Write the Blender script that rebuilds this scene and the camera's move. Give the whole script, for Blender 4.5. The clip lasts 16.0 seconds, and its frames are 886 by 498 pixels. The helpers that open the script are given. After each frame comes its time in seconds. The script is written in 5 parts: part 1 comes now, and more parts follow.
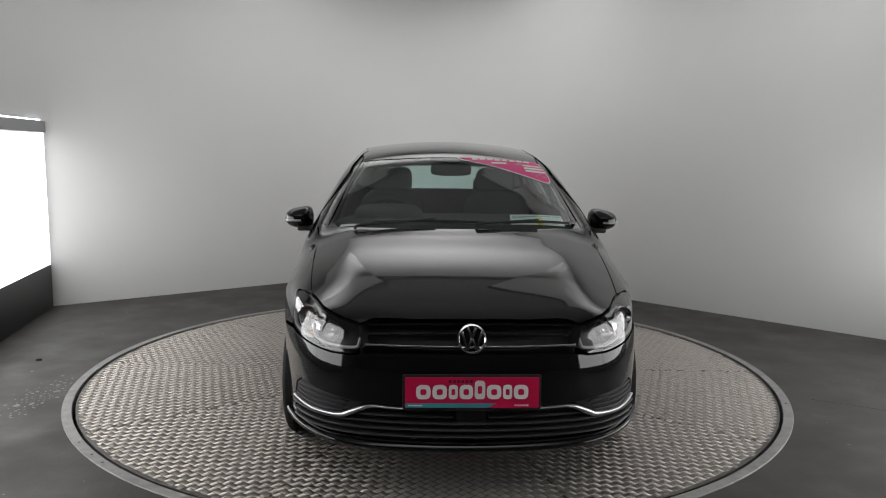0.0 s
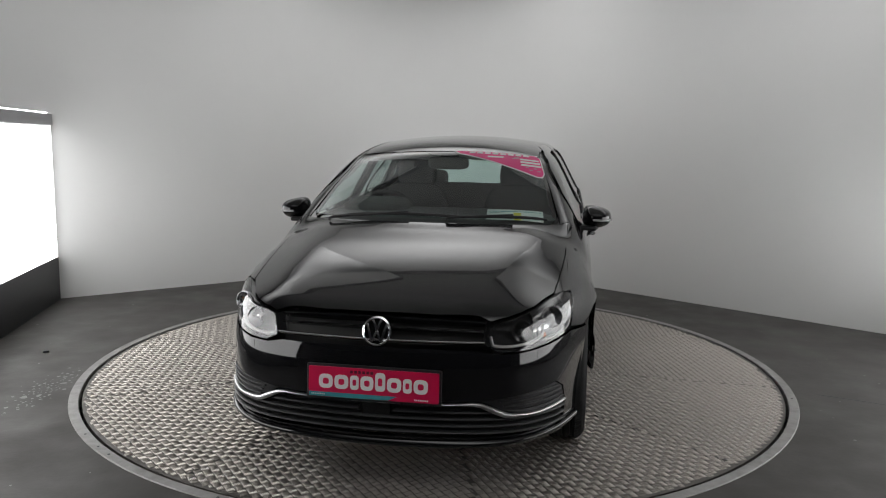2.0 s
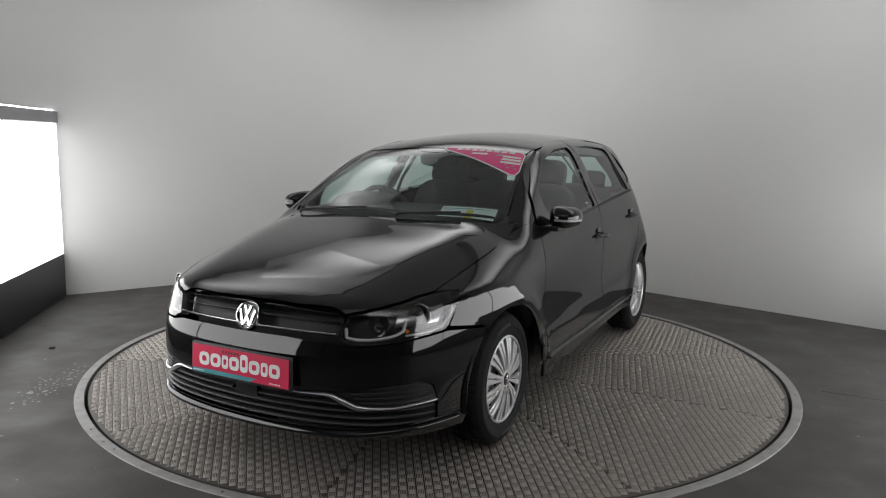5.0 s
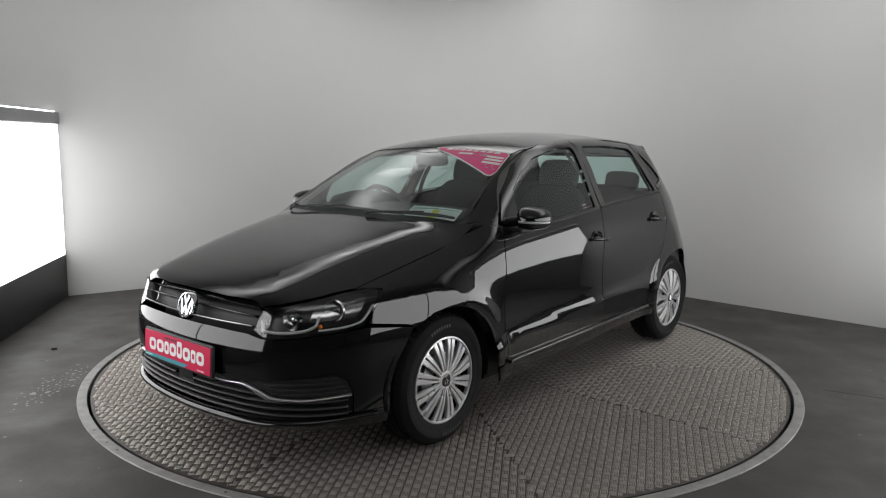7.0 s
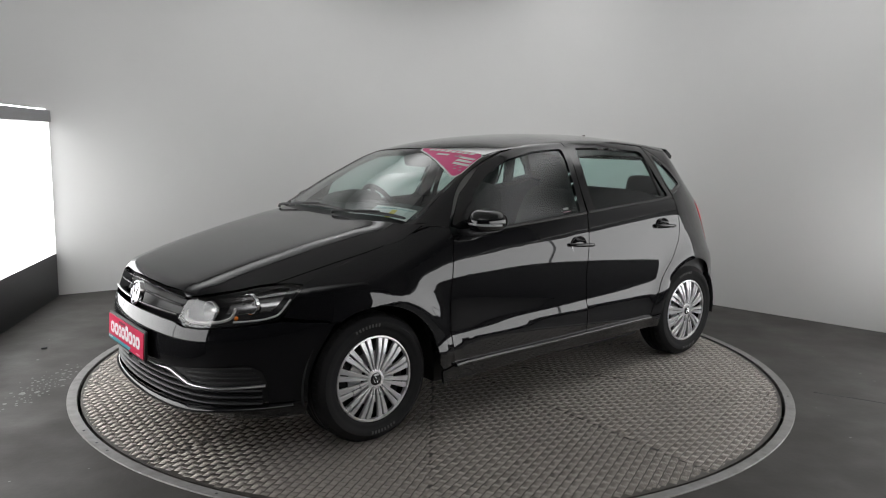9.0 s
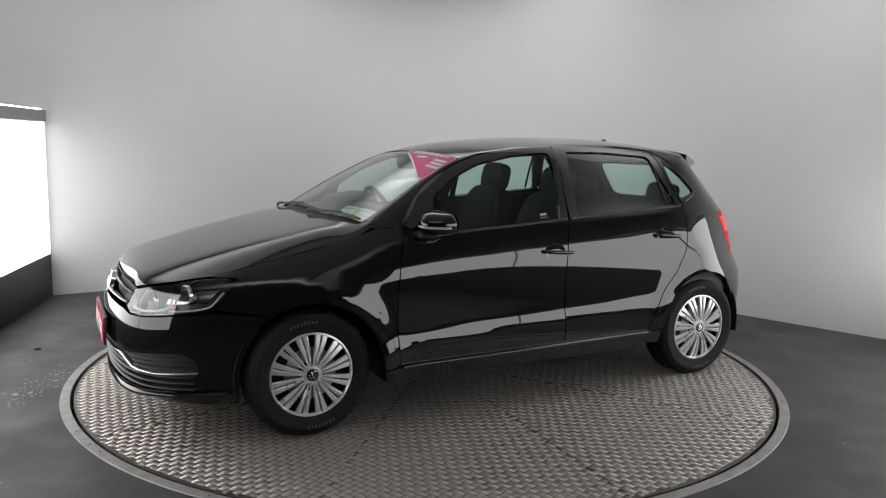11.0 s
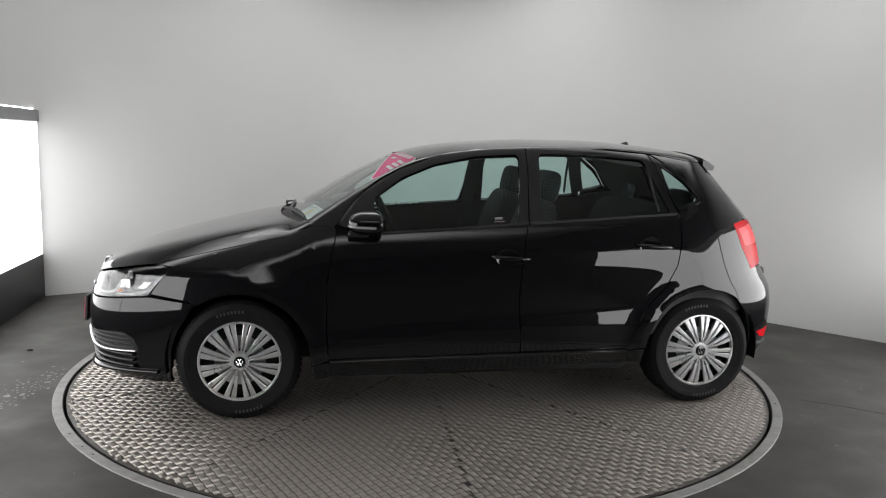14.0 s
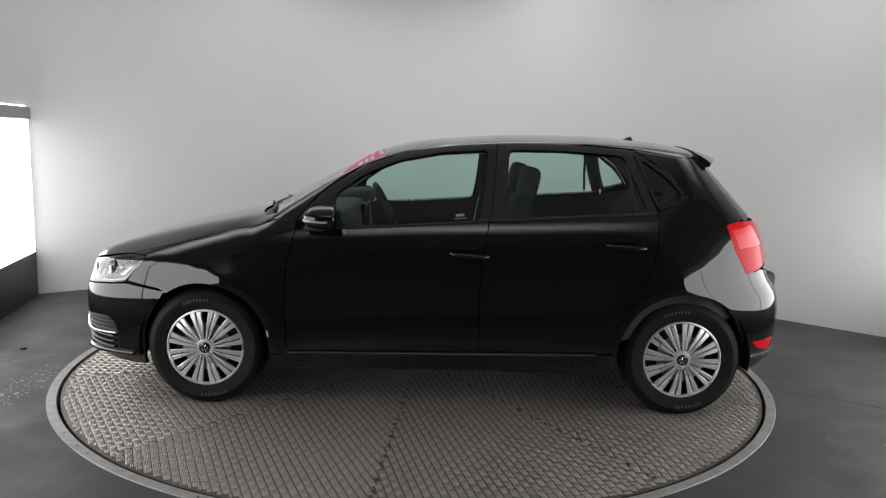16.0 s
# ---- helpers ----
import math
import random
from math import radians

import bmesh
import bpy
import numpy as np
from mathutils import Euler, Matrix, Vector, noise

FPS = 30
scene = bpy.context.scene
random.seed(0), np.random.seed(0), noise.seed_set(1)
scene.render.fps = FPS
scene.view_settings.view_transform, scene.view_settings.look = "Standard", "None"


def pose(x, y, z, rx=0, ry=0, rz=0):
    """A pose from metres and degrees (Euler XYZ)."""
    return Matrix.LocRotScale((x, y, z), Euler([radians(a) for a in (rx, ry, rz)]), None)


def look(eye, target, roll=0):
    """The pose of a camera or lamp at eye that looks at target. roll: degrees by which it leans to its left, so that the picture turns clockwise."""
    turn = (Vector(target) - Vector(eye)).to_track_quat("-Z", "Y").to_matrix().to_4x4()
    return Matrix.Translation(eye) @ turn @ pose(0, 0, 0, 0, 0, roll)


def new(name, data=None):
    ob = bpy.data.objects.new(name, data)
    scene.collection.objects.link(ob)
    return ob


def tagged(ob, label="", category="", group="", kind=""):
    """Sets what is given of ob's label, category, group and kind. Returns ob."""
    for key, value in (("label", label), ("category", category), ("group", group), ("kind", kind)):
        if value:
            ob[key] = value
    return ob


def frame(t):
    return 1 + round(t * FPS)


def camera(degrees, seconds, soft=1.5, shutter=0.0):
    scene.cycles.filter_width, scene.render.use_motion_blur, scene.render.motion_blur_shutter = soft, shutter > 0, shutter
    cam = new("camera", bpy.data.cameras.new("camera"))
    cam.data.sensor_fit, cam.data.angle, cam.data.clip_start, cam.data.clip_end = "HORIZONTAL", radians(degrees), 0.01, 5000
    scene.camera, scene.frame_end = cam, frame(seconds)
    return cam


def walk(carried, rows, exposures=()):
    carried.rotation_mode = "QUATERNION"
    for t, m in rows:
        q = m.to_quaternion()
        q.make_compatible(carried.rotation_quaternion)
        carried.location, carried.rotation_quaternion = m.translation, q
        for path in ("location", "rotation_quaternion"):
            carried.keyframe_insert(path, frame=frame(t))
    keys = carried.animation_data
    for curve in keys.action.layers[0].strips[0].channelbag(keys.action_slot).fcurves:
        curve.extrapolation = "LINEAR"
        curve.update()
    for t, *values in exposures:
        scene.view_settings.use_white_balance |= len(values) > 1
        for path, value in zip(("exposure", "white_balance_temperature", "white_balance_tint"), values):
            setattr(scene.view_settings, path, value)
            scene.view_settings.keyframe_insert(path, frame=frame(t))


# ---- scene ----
# ---------------------------------------------------------------- camera
cam = camera(60.83, 16.0, soft=1.1)
PATH = [
    (0, (-0.0052, -4.6995, 1.3845), (0.0739, 0.2569, 0.7303), 0.756),
    (0.5, (-0.0031, -4.6975, 1.3847), (0.0685, 0.2581, 0.7236), 0.722),
    (1, (0.0018, -4.6971, 1.3856), (0.0573, 0.2567, 0.7091), 0.805),
    (1.5, (0.0016, -4.6940, 1.3818), (0.0435, 0.2581, 0.6929), 0.898),
    (2, (0.0007, -4.6953, 1.3848), (0.0376, 0.2557, 0.6881), 0.856),
    (2.5, (-0.0018, -4.6970, 1.3873), (0.0373, 0.2526, 0.6803), 0.990),
    (3, (-0.0003, -4.6966, 1.3857), (0.0441, 0.2513, 0.6675), 1.063),
    (3.5, (-0.0021, -4.6948, 1.3856), (0.0394, 0.2517, 0.6577), 1.075),
    (4, (0.0018, -4.6998, 1.3806), (0.0310, 0.2479, 0.6595), 1.000),
    (6.5, (0.0086, -4.7106, 1.3848), (0.0033, 0.2385, 0.6729), 0.667),
    (7, (0.0035, -4.7113, 1.3863), (0.0043, 0.2367, 0.6668), 0.605),
    (7.5, (0.0023, -4.7070, 1.3877), (0.0163, 0.2402, 0.6633), 0.705),
    (8, (0.0016, -4.7063, 1.3873), (0.0347, 0.2402, 0.6586), 0.755),
    (8.5, (-0.0005, -4.7086, 1.3889), (0.0435, 0.2375, 0.6577), 0.846),
    (9, (0.0011, -4.7062, 1.3876), (0.0514, 0.2422, 0.6734), 0.992),
    (11.5, (0.0018, -4.7034, 1.3898), (0.0814, 0.2476, 0.6959), 1.453),
    (12, (0.0006, -4.7032, 1.3909), (0.0814, 0.2489, 0.7051), 1.387),
    (12.5, (0.0008, -4.7052, 1.3936), (0.0823, 0.2487, 0.7211), 1.387),
    (13, (0.0032, -4.7071, 1.3993), (0.0909, 0.2463, 0.7243), 1.393),
    (13.5, (-0.0002, -4.7038, 1.4005), (0.1009, 0.2479, 0.7149), 1.491),
    (14, (-0.0033, -4.7013, 1.3993), (0.1165, 0.2487, 0.7044), 1.643),
    (14.5, (-0.0051, -4.7002, 1.3973), (0.1257, 0.2487, 0.6963), 1.715),
    (15, (-0.0043, -4.7008, 1.3986), (0.1371, 0.2476, 0.6963), 1.695),
    (15.5, (-0.0049, -4.7013, 1.4023), (0.1451, 0.2460, 0.6942), 1.621),
    (16, (-0.0006, -4.7006, 1.4092), (0.1559, 0.2434, 0.6794), 1.395),
]
walk(cam, [(t, look(e, g, r)) for t, e, g, r in PATH], exposures=[(0, 0.0), (9.2, 0.02), (11.5, 0.17), (16, 0.2)])

# the turntable's heading in degrees, second by second
TURN = [(0, -88.25), (2, -100.13), (4, -112.06), (6.5, -126.77), (9, -141.37), (11.5, -156.02), (14, -170.53), (16, -182.21)]
CAR_OFF = (-0.168, 0.100)  # the car's middle on the turntable

# ---------------------------------------------------------------- world and light
PANEL_GLOW = 3.5
STRIP_GLOW = 7.0
# strength of the added overhead fill, whose source is unseen
FILL_GLOW = 2.1
world = bpy.data.worlds.new("world")
scene.world = world
world.use_nodes = True
world.node_tree.nodes["Background"].inputs[0].default_value = (0.6, 0.62, 0.65, 1)
world.node_tree.nodes["Background"].inputs[1].default_value = 0.02


# ---------------------------------------------------------------- materials
def material(name, color, rough=0.5, metal=0.0, coat=0.0, spec=0.5, ior=1.5, glow=0.0, grain=None, bump=None, stain=None, rough_var=None, transmission=0.0):
    """Principled material. grain/stain: (scale, dark colour, amount); bump: (scale, strength, distance)."""
    m = bpy.data.materials.new(name)
    m.use_nodes = True
    nt = m.node_tree
    b = nt.nodes["Principled BSDF"]
    b.inputs["Base Color"].default_value = (*color, 1)
    b.inputs["Roughness"].default_value = rough
    b.inputs["Metallic"].default_value = metal
    b.inputs["Coat Weight"].default_value = coat
    b.inputs["Coat Roughness"].default_value = 0.02
    b.inputs["Specular IOR Level"].default_value = spec
    b.inputs["IOR"].default_value = ior
    b.inputs["Transmission Weight"].default_value = transmission
    if glow:
        b.inputs["Emission Color"].default_value = (*color, 1)
        b.inputs["Emission Strength"].default_value = glow
    coord = nt.nodes.new("ShaderNodeTexCoord")
    last = None
    for spec_ in (grain, stain):
        if not spec_:
            continue
        scale, dark, amount = spec_
        n = nt.nodes.new("ShaderNodeTexNoise")
        n.inputs["Scale"].default_value = scale
        n.inputs["Detail"].default_value = 6
        n.inputs["Roughness"].default_value = 0.65
        nt.links.new(coord.outputs["Object"], n.inputs["Vector"])
        ramp = nt.nodes.new("ShaderNodeValToRGB")
        ramp.color_ramp.elements[0].position = 0.38
        ramp.color_ramp.elements[1].position = 0.68
        nt.links.new(n.outputs["Fac"], ramp.inputs["Fac"])
        mul = nt.nodes.new("ShaderNodeMath")
        mul.operation = "MULTIPLY"
        mul.inputs[1].default_value = amount
        nt.links.new(ramp.outputs["Color"], mul.inputs[0])
        mix = nt.nodes.new("ShaderNodeMix")
        mix.data_type = "RGBA"
        nt.links.new(mul.outputs[0], mix.inputs[0])
        mix.inputs[6].default_value = (*color, 1)
        mix.inputs[7].default_value = (*dark, 1)
        if last:
            nt.links.new(last, mix.inputs[6])
        last = mix.outputs[2]
    if last:
        nt.links.new(last, b.inputs["Base Color"])
    if rough_var:
        scale, low, high = rough_var
        n = nt.nodes.new("ShaderNodeTexNoise")
        n.inputs["Scale"].default_value = scale
        n.inputs["Detail"].default_value = 5
        nt.links.new(coord.outputs["Object"], n.inputs["Vector"])
        mr = nt.nodes.new("ShaderNodeMapRange")
        mr.inputs["From Min"].default_value = 0.3
        mr.inputs["From Max"].default_value = 0.7
        mr.inputs["To Min"].default_value = low
        mr.inputs["To Max"].default_value = high
        nt.links.new(n.outputs["Fac"], mr.inputs["Value"])
        nt.links.new(mr.outputs["Result"], b.inputs["Roughness"])
    if bump:
        scale, strength, dist = bump
        n = nt.nodes.new("ShaderNodeTexNoise")
        n.inputs["Scale"].default_value = scale
        n.inputs["Detail"].default_value = 8
        nt.links.new(coord.outputs["Object"], n.inputs["Vector"])
        bp = nt.nodes.new("ShaderNodeBump")
        bp.inputs["Strength"].default_value = strength
        bp.inputs["Distance"].default_value = dist
        nt.links.new(n.outputs["Fac"], bp.inputs["Height"])
        nt.links.new(bp.outputs["Normal"], b.inputs["Normal"])
    return m


def fill_material(name, glow):
    """Added glowing sheet, brightest in the middle, fading to its rim to soften reflections."""
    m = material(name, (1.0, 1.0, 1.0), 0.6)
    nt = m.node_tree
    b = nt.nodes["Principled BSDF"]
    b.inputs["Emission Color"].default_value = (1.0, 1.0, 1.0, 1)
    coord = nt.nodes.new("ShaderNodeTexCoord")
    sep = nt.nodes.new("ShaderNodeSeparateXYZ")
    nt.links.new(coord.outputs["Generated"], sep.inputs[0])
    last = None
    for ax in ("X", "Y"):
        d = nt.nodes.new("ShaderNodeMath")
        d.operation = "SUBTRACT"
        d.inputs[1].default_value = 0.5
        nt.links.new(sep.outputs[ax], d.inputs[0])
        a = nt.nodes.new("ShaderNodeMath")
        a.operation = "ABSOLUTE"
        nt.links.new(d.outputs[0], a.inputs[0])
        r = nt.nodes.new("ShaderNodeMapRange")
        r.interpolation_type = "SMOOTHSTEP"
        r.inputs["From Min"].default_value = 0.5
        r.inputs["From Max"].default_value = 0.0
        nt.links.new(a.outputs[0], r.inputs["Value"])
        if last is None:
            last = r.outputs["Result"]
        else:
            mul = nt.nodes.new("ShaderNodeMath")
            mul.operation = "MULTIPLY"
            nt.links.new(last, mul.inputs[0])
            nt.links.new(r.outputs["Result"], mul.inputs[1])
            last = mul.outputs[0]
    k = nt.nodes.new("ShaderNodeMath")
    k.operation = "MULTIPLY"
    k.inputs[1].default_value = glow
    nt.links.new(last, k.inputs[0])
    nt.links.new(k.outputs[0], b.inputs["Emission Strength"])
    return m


def glass_material(name, color, tint=(0.72, 0.86, 0.83), gloss=0.05):
    """Thin pane: tinted see-through plus a mirror-like gloss that grows at grazing angles."""
    m = bpy.data.materials.new(name)
    m.use_nodes = True
    nt = m.node_tree
    nt.nodes.remove(nt.nodes["Principled BSDF"])
    out = nt.nodes["Material Output"]
    tr = nt.nodes.new("ShaderNodeBsdfTransparent")
    tr.inputs["Color"].default_value = (*tint, 1)
    gl = nt.nodes.new("ShaderNodeBsdfGlossy")
    gl.inputs["Roughness"].default_value = 0.01
    gl.inputs["Color"].default_value = (*color, 1)
    lw = nt.nodes.new("ShaderNodeLayerWeight")
    lw.inputs["Blend"].default_value = 0.5
    pw = nt.nodes.new("ShaderNodeMath")
    pw.operation = "POWER"
    pw.inputs[1].default_value = 4.5
    nt.links.new(lw.outputs["Facing"], pw.inputs[0])
    fr = nt.nodes.new("ShaderNodeMapRange")
    fr.inputs["To Min"].default_value = gloss
    fr.inputs["To Max"].default_value = 0.95
    nt.links.new(pw.outputs[0], fr.inputs["Value"])
    mx = nt.nodes.new("ShaderNodeMixShader")
    nt.links.new(fr.outputs[0], mx.inputs[0])
    nt.links.new(tr.outputs[0], mx.inputs[1])
    nt.links.new(gl.outputs[0], mx.inputs[2])
    nt.links.new(mx.outputs[0], out.inputs["Surface"])
    return m


WALL = material("painted_wall", (0.70, 0.70, 0.692), 0.75, grain=(1.3, (0.67, 0.67, 0.663), 0.5), bump=(60, 0.05, 0.002))
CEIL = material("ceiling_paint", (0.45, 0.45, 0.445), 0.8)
# near-black tuned to the hall's darkness; also used for chip, crack and bolts
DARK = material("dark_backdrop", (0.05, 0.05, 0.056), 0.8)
CONCRETE = material("worn_concrete", (0.060, 0.0565, 0.053), 0.6, spec=0.3, grain=(1.7, (0.040, 0.038, 0.036), 0.8), stain=(11, (0.050, 0.047, 0.044), 0.6), bump=(35, 0.25, 0.004), rough_var=(3, 0.5, 0.75))
SPILL = material("dried_paint_spill", (0.20, 0.20, 0.195), 0.7, grain=(30, (0.10, 0.10, 0.10), 0.7))
KERB = material("worn_steel_ring", (0.27, 0.265, 0.26), 0.5, metal=0.2, grain=(14, (0.13, 0.125, 0.12), 0.7), stain=(3, (0.33, 0.32, 0.31), 0.5), bump=(50, 0.15, 0.002))
PIT = material("black_pit", (0.004, 0.004, 0.004), 0.9)
# one steel in two tones: tread glint and hatch shade deepened by colour
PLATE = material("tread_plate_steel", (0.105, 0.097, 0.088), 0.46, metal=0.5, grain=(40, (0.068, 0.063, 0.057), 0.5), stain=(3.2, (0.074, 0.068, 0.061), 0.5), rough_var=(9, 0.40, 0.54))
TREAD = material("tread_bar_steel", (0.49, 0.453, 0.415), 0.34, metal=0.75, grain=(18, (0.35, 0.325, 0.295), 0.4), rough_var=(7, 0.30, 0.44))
BOXMETAL = material("grey_aluminium", (0.36, 0.36, 0.37), 0.45, metal=0.6, grain=(6, (0.3, 0.3, 0.3), 0.4))
BOXBASE = material("black_plinth_board", (0.018, 0.018, 0.02), 0.5, grain=(25, (0.03, 0.03, 0.032), 0.5), bump=(90, 0.08, 0.001))
DIFFUSER = material("lit_white_diffuser", (1.0, 1.0, 1.0), 0.6, glow=PANEL_GLOW)
LED = material("led_strip", (1.0, 0.97, 0.98), 0.5, glow=STRIP_GLOW)
FILLGLOW = fill_material("added_fill_glow", FILL_GLOW)
PAINT = material("black_car_paint", (0.006, 0.006, 0.007), 0.32, coat=1.0, spec=0.03)
GLOSSBLACK = material("gloss_black_trim", (0.006, 0.006, 0.007), 0.12, coat=0.6)
PLASTIC = material("black_grained_plastic", (0.014, 0.014, 0.015), 0.48, bump=(220, 0.15, 0.0006))
RUBBER = material("tyre_rubber", (0.009, 0.009, 0.010), 0.72, spec=0.2, grain=(20, (0.014, 0.0135, 0.013), 0.6), bump=(120, 0.15, 0.001))
SEAL = material("rubber_seal", (0.008, 0.008, 0.008), 0.55)
CHROME = material("chrome", (0.78, 0.78, 0.79), 0.12, metal=1.0)
SATIN = material("satin_chrome", (0.62, 0.62, 0.63), 0.28, metal=1.0)
HUBCAP = material("silver_hubcap_paint", (0.62, 0.62, 0.63), 0.3, metal=0.55, coat=0.4, rough_var=(12, 0.25, 0.38))
STEELRIM = material("black_steel_wheel", (0.01, 0.01, 0.01), 0.5)
GLASS = glass_material("tinted_car_glass", (1, 1, 1), gloss=0.042)
SCREENGLASS = glass_material("windscreen_glass", (1, 1, 1), tint=(0.76, 0.88, 0.85), gloss=0.10)
LAMPGLASS = glass_material("clear_lamp_lens", (1, 1, 1), tint=(0.90, 0.90, 0.90), gloss=0.07)
REFLECT = material("lamp_reflector", (0.52, 0.52, 0.53), 0.16, metal=1.0)
LAMPDARK = material("lamp_bezel", (0.03, 0.03, 0.032), 0.25)
DRL = material("daytime_light_guide", (0.6, 0.6, 0.6), 0.3)
INDICATOR = material("smoked_indicator_lens", (0.35, 0.35, 0.36), 0.2, coat=0.5)
AMBER = material("amber_bulb", (0.8, 0.22, 0.02), 0.2)
REDLENS = material("red_lamp_lens", (0.58, 0.004, 0.012), 0.22, spec=0.12, grain=(60, (0.45, 0.01, 0.012), 0.5))
PINK = material("crimson_plastic_film", (0.62, 0.008, 0.07), 0.35, coat=0.2)
HOTPINK = material("pink_sticker_film", (0.80, 0.045, 0.24), 0.45)
TEAL = material("teal_print", (0.05, 0.30, 0.34), 0.4)
WHITEPRINT = material("white_print", (0.82, 0.80, 0.80), 0.45)
GREYPRINT = material("pale_print", (0.55, 0.35, 0.42), 0.5)
DARKPRINT = material("dark_print", (0.10, 0.005, 0.02), 0.5)
PAPER = material("paper", (0.78, 0.80, 0.78), 0.7, grain=(40, (0.7, 0.72, 0.7), 0.3))
YELLOW = material("yellow_highlight", (0.75, 0.62, 0.05), 0.7)
FABRIC = material("charcoal_seat_fabric", (0.022, 0.022, 0.024), 0.9, grain=(90, (0.035, 0.035, 0.037), 0.6), bump=(300, 0.3, 0.001))
INTERIOR = material("dark_interior_plastic", (0.022, 0.022, 0.023), 0.6, bump=(260, 0.15, 0.0006))
HEADLINER = material("grey_headliner", (0.30, 0.30, 0.29), 0.9, bump=(200, 0.1, 0.001))
MIRROR = material("mirror_glass", (0.85, 0.85, 0.86), 0.02, metal=1.0)


# ---------------------------------------------------------------- mesh helpers
def mesh_object(name, verts, faces, mat, parent=None, normals=None, smooth=False, label=""):
    me = bpy.data.meshes.new(name)
    me.from_pydata([tuple(v) for v in verts], [], [tuple(f) for f in faces])
    me.materials.append(mat)
    if smooth or normals is not None:
        me.polygons.foreach_set("use_smooth", [True] * len(me.polygons))
    if normals is not None:
        me.normals_split_custom_set_from_vertices([tuple(n) for n in normals])
    me.update()
    ob = new(name, me)
    if parent:
        ob.parent = parent
    if label:
        tagged(ob, label)
    return ob


def part(name, bm, mat, parent=None, label="", smooth=True, angle=35):
    """Links a bmesh as one mesh object under a thing or a part."""
    me = bpy.data.meshes.new(name)
    bm.normal_update()
    if smooth:
        for e in bm.edges:
            if len(e.link_faces) == 2 and e.calc_face_angle(0) > radians(angle):
                e.smooth = False
        for f in bm.faces:
            f.smooth = True
    bm.to_mesh(me)
    bm.free()
    me.materials.append(mat)
    ob = new(name, me)
    if parent:
        ob.parent = parent
    if label:
        tagged(ob, label)
    return ob


def box(size, at=(0, 0, 0), bevel=0.0, m=None, bm=None, segments=2):
    bm = bm or bmesh.new()
    r = bmesh.ops.create_cube(bm, size=1.0)
    vs = r["verts"]
    for v in vs:
        v.co = Vector((v.co.x * size[0], v.co.y * size[1], v.co.z * size[2]))
    if bevel:
        es = list({e for v in vs for e in v.link_edges})
        rr = bmesh.ops.bevel(bm, geom=es, offset=bevel, segments=segments, affect="EDGES", profile=0.5)
        vs = list({v for f in rr["faces"] for v in f.verts} | {v for v in vs if v.is_valid})
    mat = Matrix.Translation(at) @ (m or Matrix.Identity(4))
    bmesh.ops.transform(bm, matrix=mat, verts=vs)
    return bm


def tube(path, radius, sides=8, bm=None, closed=False, cap=True):
    """A round bar along a path of points; radius may be a list."""
    bm = bm or bmesh.new()
    path = [Vector(p) for p in path]
    n = len(path)
    rings = []
    for i, p in enumerate(path):
        a = path[(i - 1) % n] if closed or i else path[0]
        b = path[(i + 1) % n] if closed or i < n - 1 else path[-1]
        d = (b - a).normalized()
        u = d.orthogonal().normalized() if abs(d.z) > 0.95 else d.cross(Vector((0, 0, 1))).normalized()
        w = d.cross(u)
        r = radius[i] if isinstance(radius, (list, tuple)) else radius
        rings.append([bm.verts.new(p + u * r * math.cos(k * math.tau / sides) + w * r * math.sin(k * math.tau / sides)) for k in range(sides)])
    for i in range(n if closed else n - 1):
        A, B = rings[i], rings[(i + 1) % n]
        for k in range(sides):
            bm.faces.new((A[k], A[(k + 1) % sides], B[(k + 1) % sides], B[k]))
    if cap and not closed:
        bm.faces.new(rings[0][::-1])
        bm.faces.new(rings[-1])
    bmesh.ops.recalc_face_normals(bm, faces=bm.faces[:])
    return bm


def lathe(profile, steps=64, bm=None, axis="z"):
    """Turns (radius, height) points about an axis."""
    bm = bm or bmesh.new()
    rings = []
    for r, h in profile:
        ring = []
        for k in range(steps):
            a = k * math.tau / steps
            c, s = r * math.cos(a), r * math.sin(a)
            ring.append(bm.verts.new((c, s, h) if axis == "z" else (c, h, s)))
        rings.append(ring)
    for A, B in zip(rings, rings[1:]):
        for k in range(steps):
            bm.faces.new((A[k], A[(k + 1) % steps], B[(k + 1) % steps], B[k]))
    bmesh.ops.recalc_face_normals(bm, faces=bm.faces[:])
    return bm


def slab(outline, depth, m=None, bm=None, bevel=0.0):
    """A flat piece from a 2D outline (x, y), depth along z."""
    bm = bm or bmesh.new()
    vs = [bm.verts.new((x, y, 0)) for x, y in outline]
    f = bm.faces.new(vs)
    r = bmesh.ops.extrude_face_region(bm, geom=[f])
    top = [e for e in r["geom"] if isinstance(e, bmesh.types.BMVert)]
    bmesh.ops.translate(bm, verts=top, vec=(0, 0, depth))
    allv = vs + top
    if bevel:
        tf = [e for e in r["geom"] if isinstance(e, bmesh.types.BMFace)]
        es = list({e for t in tf for e in t.edges})
        rr = bmesh.ops.bevel(bm, geom=es, offset=bevel, segments=2, affect="EDGES", profile=0.5)
        allv = list({v for v in allv if v.is_valid} | {v for fc in rr["faces"] for v in fc.verts})
    if m:
        bmesh.ops.transform(bm, matrix=m, verts=allv)
    bmesh.ops.recalc_face_normals(bm, faces=bm.faces[:])
    return bm


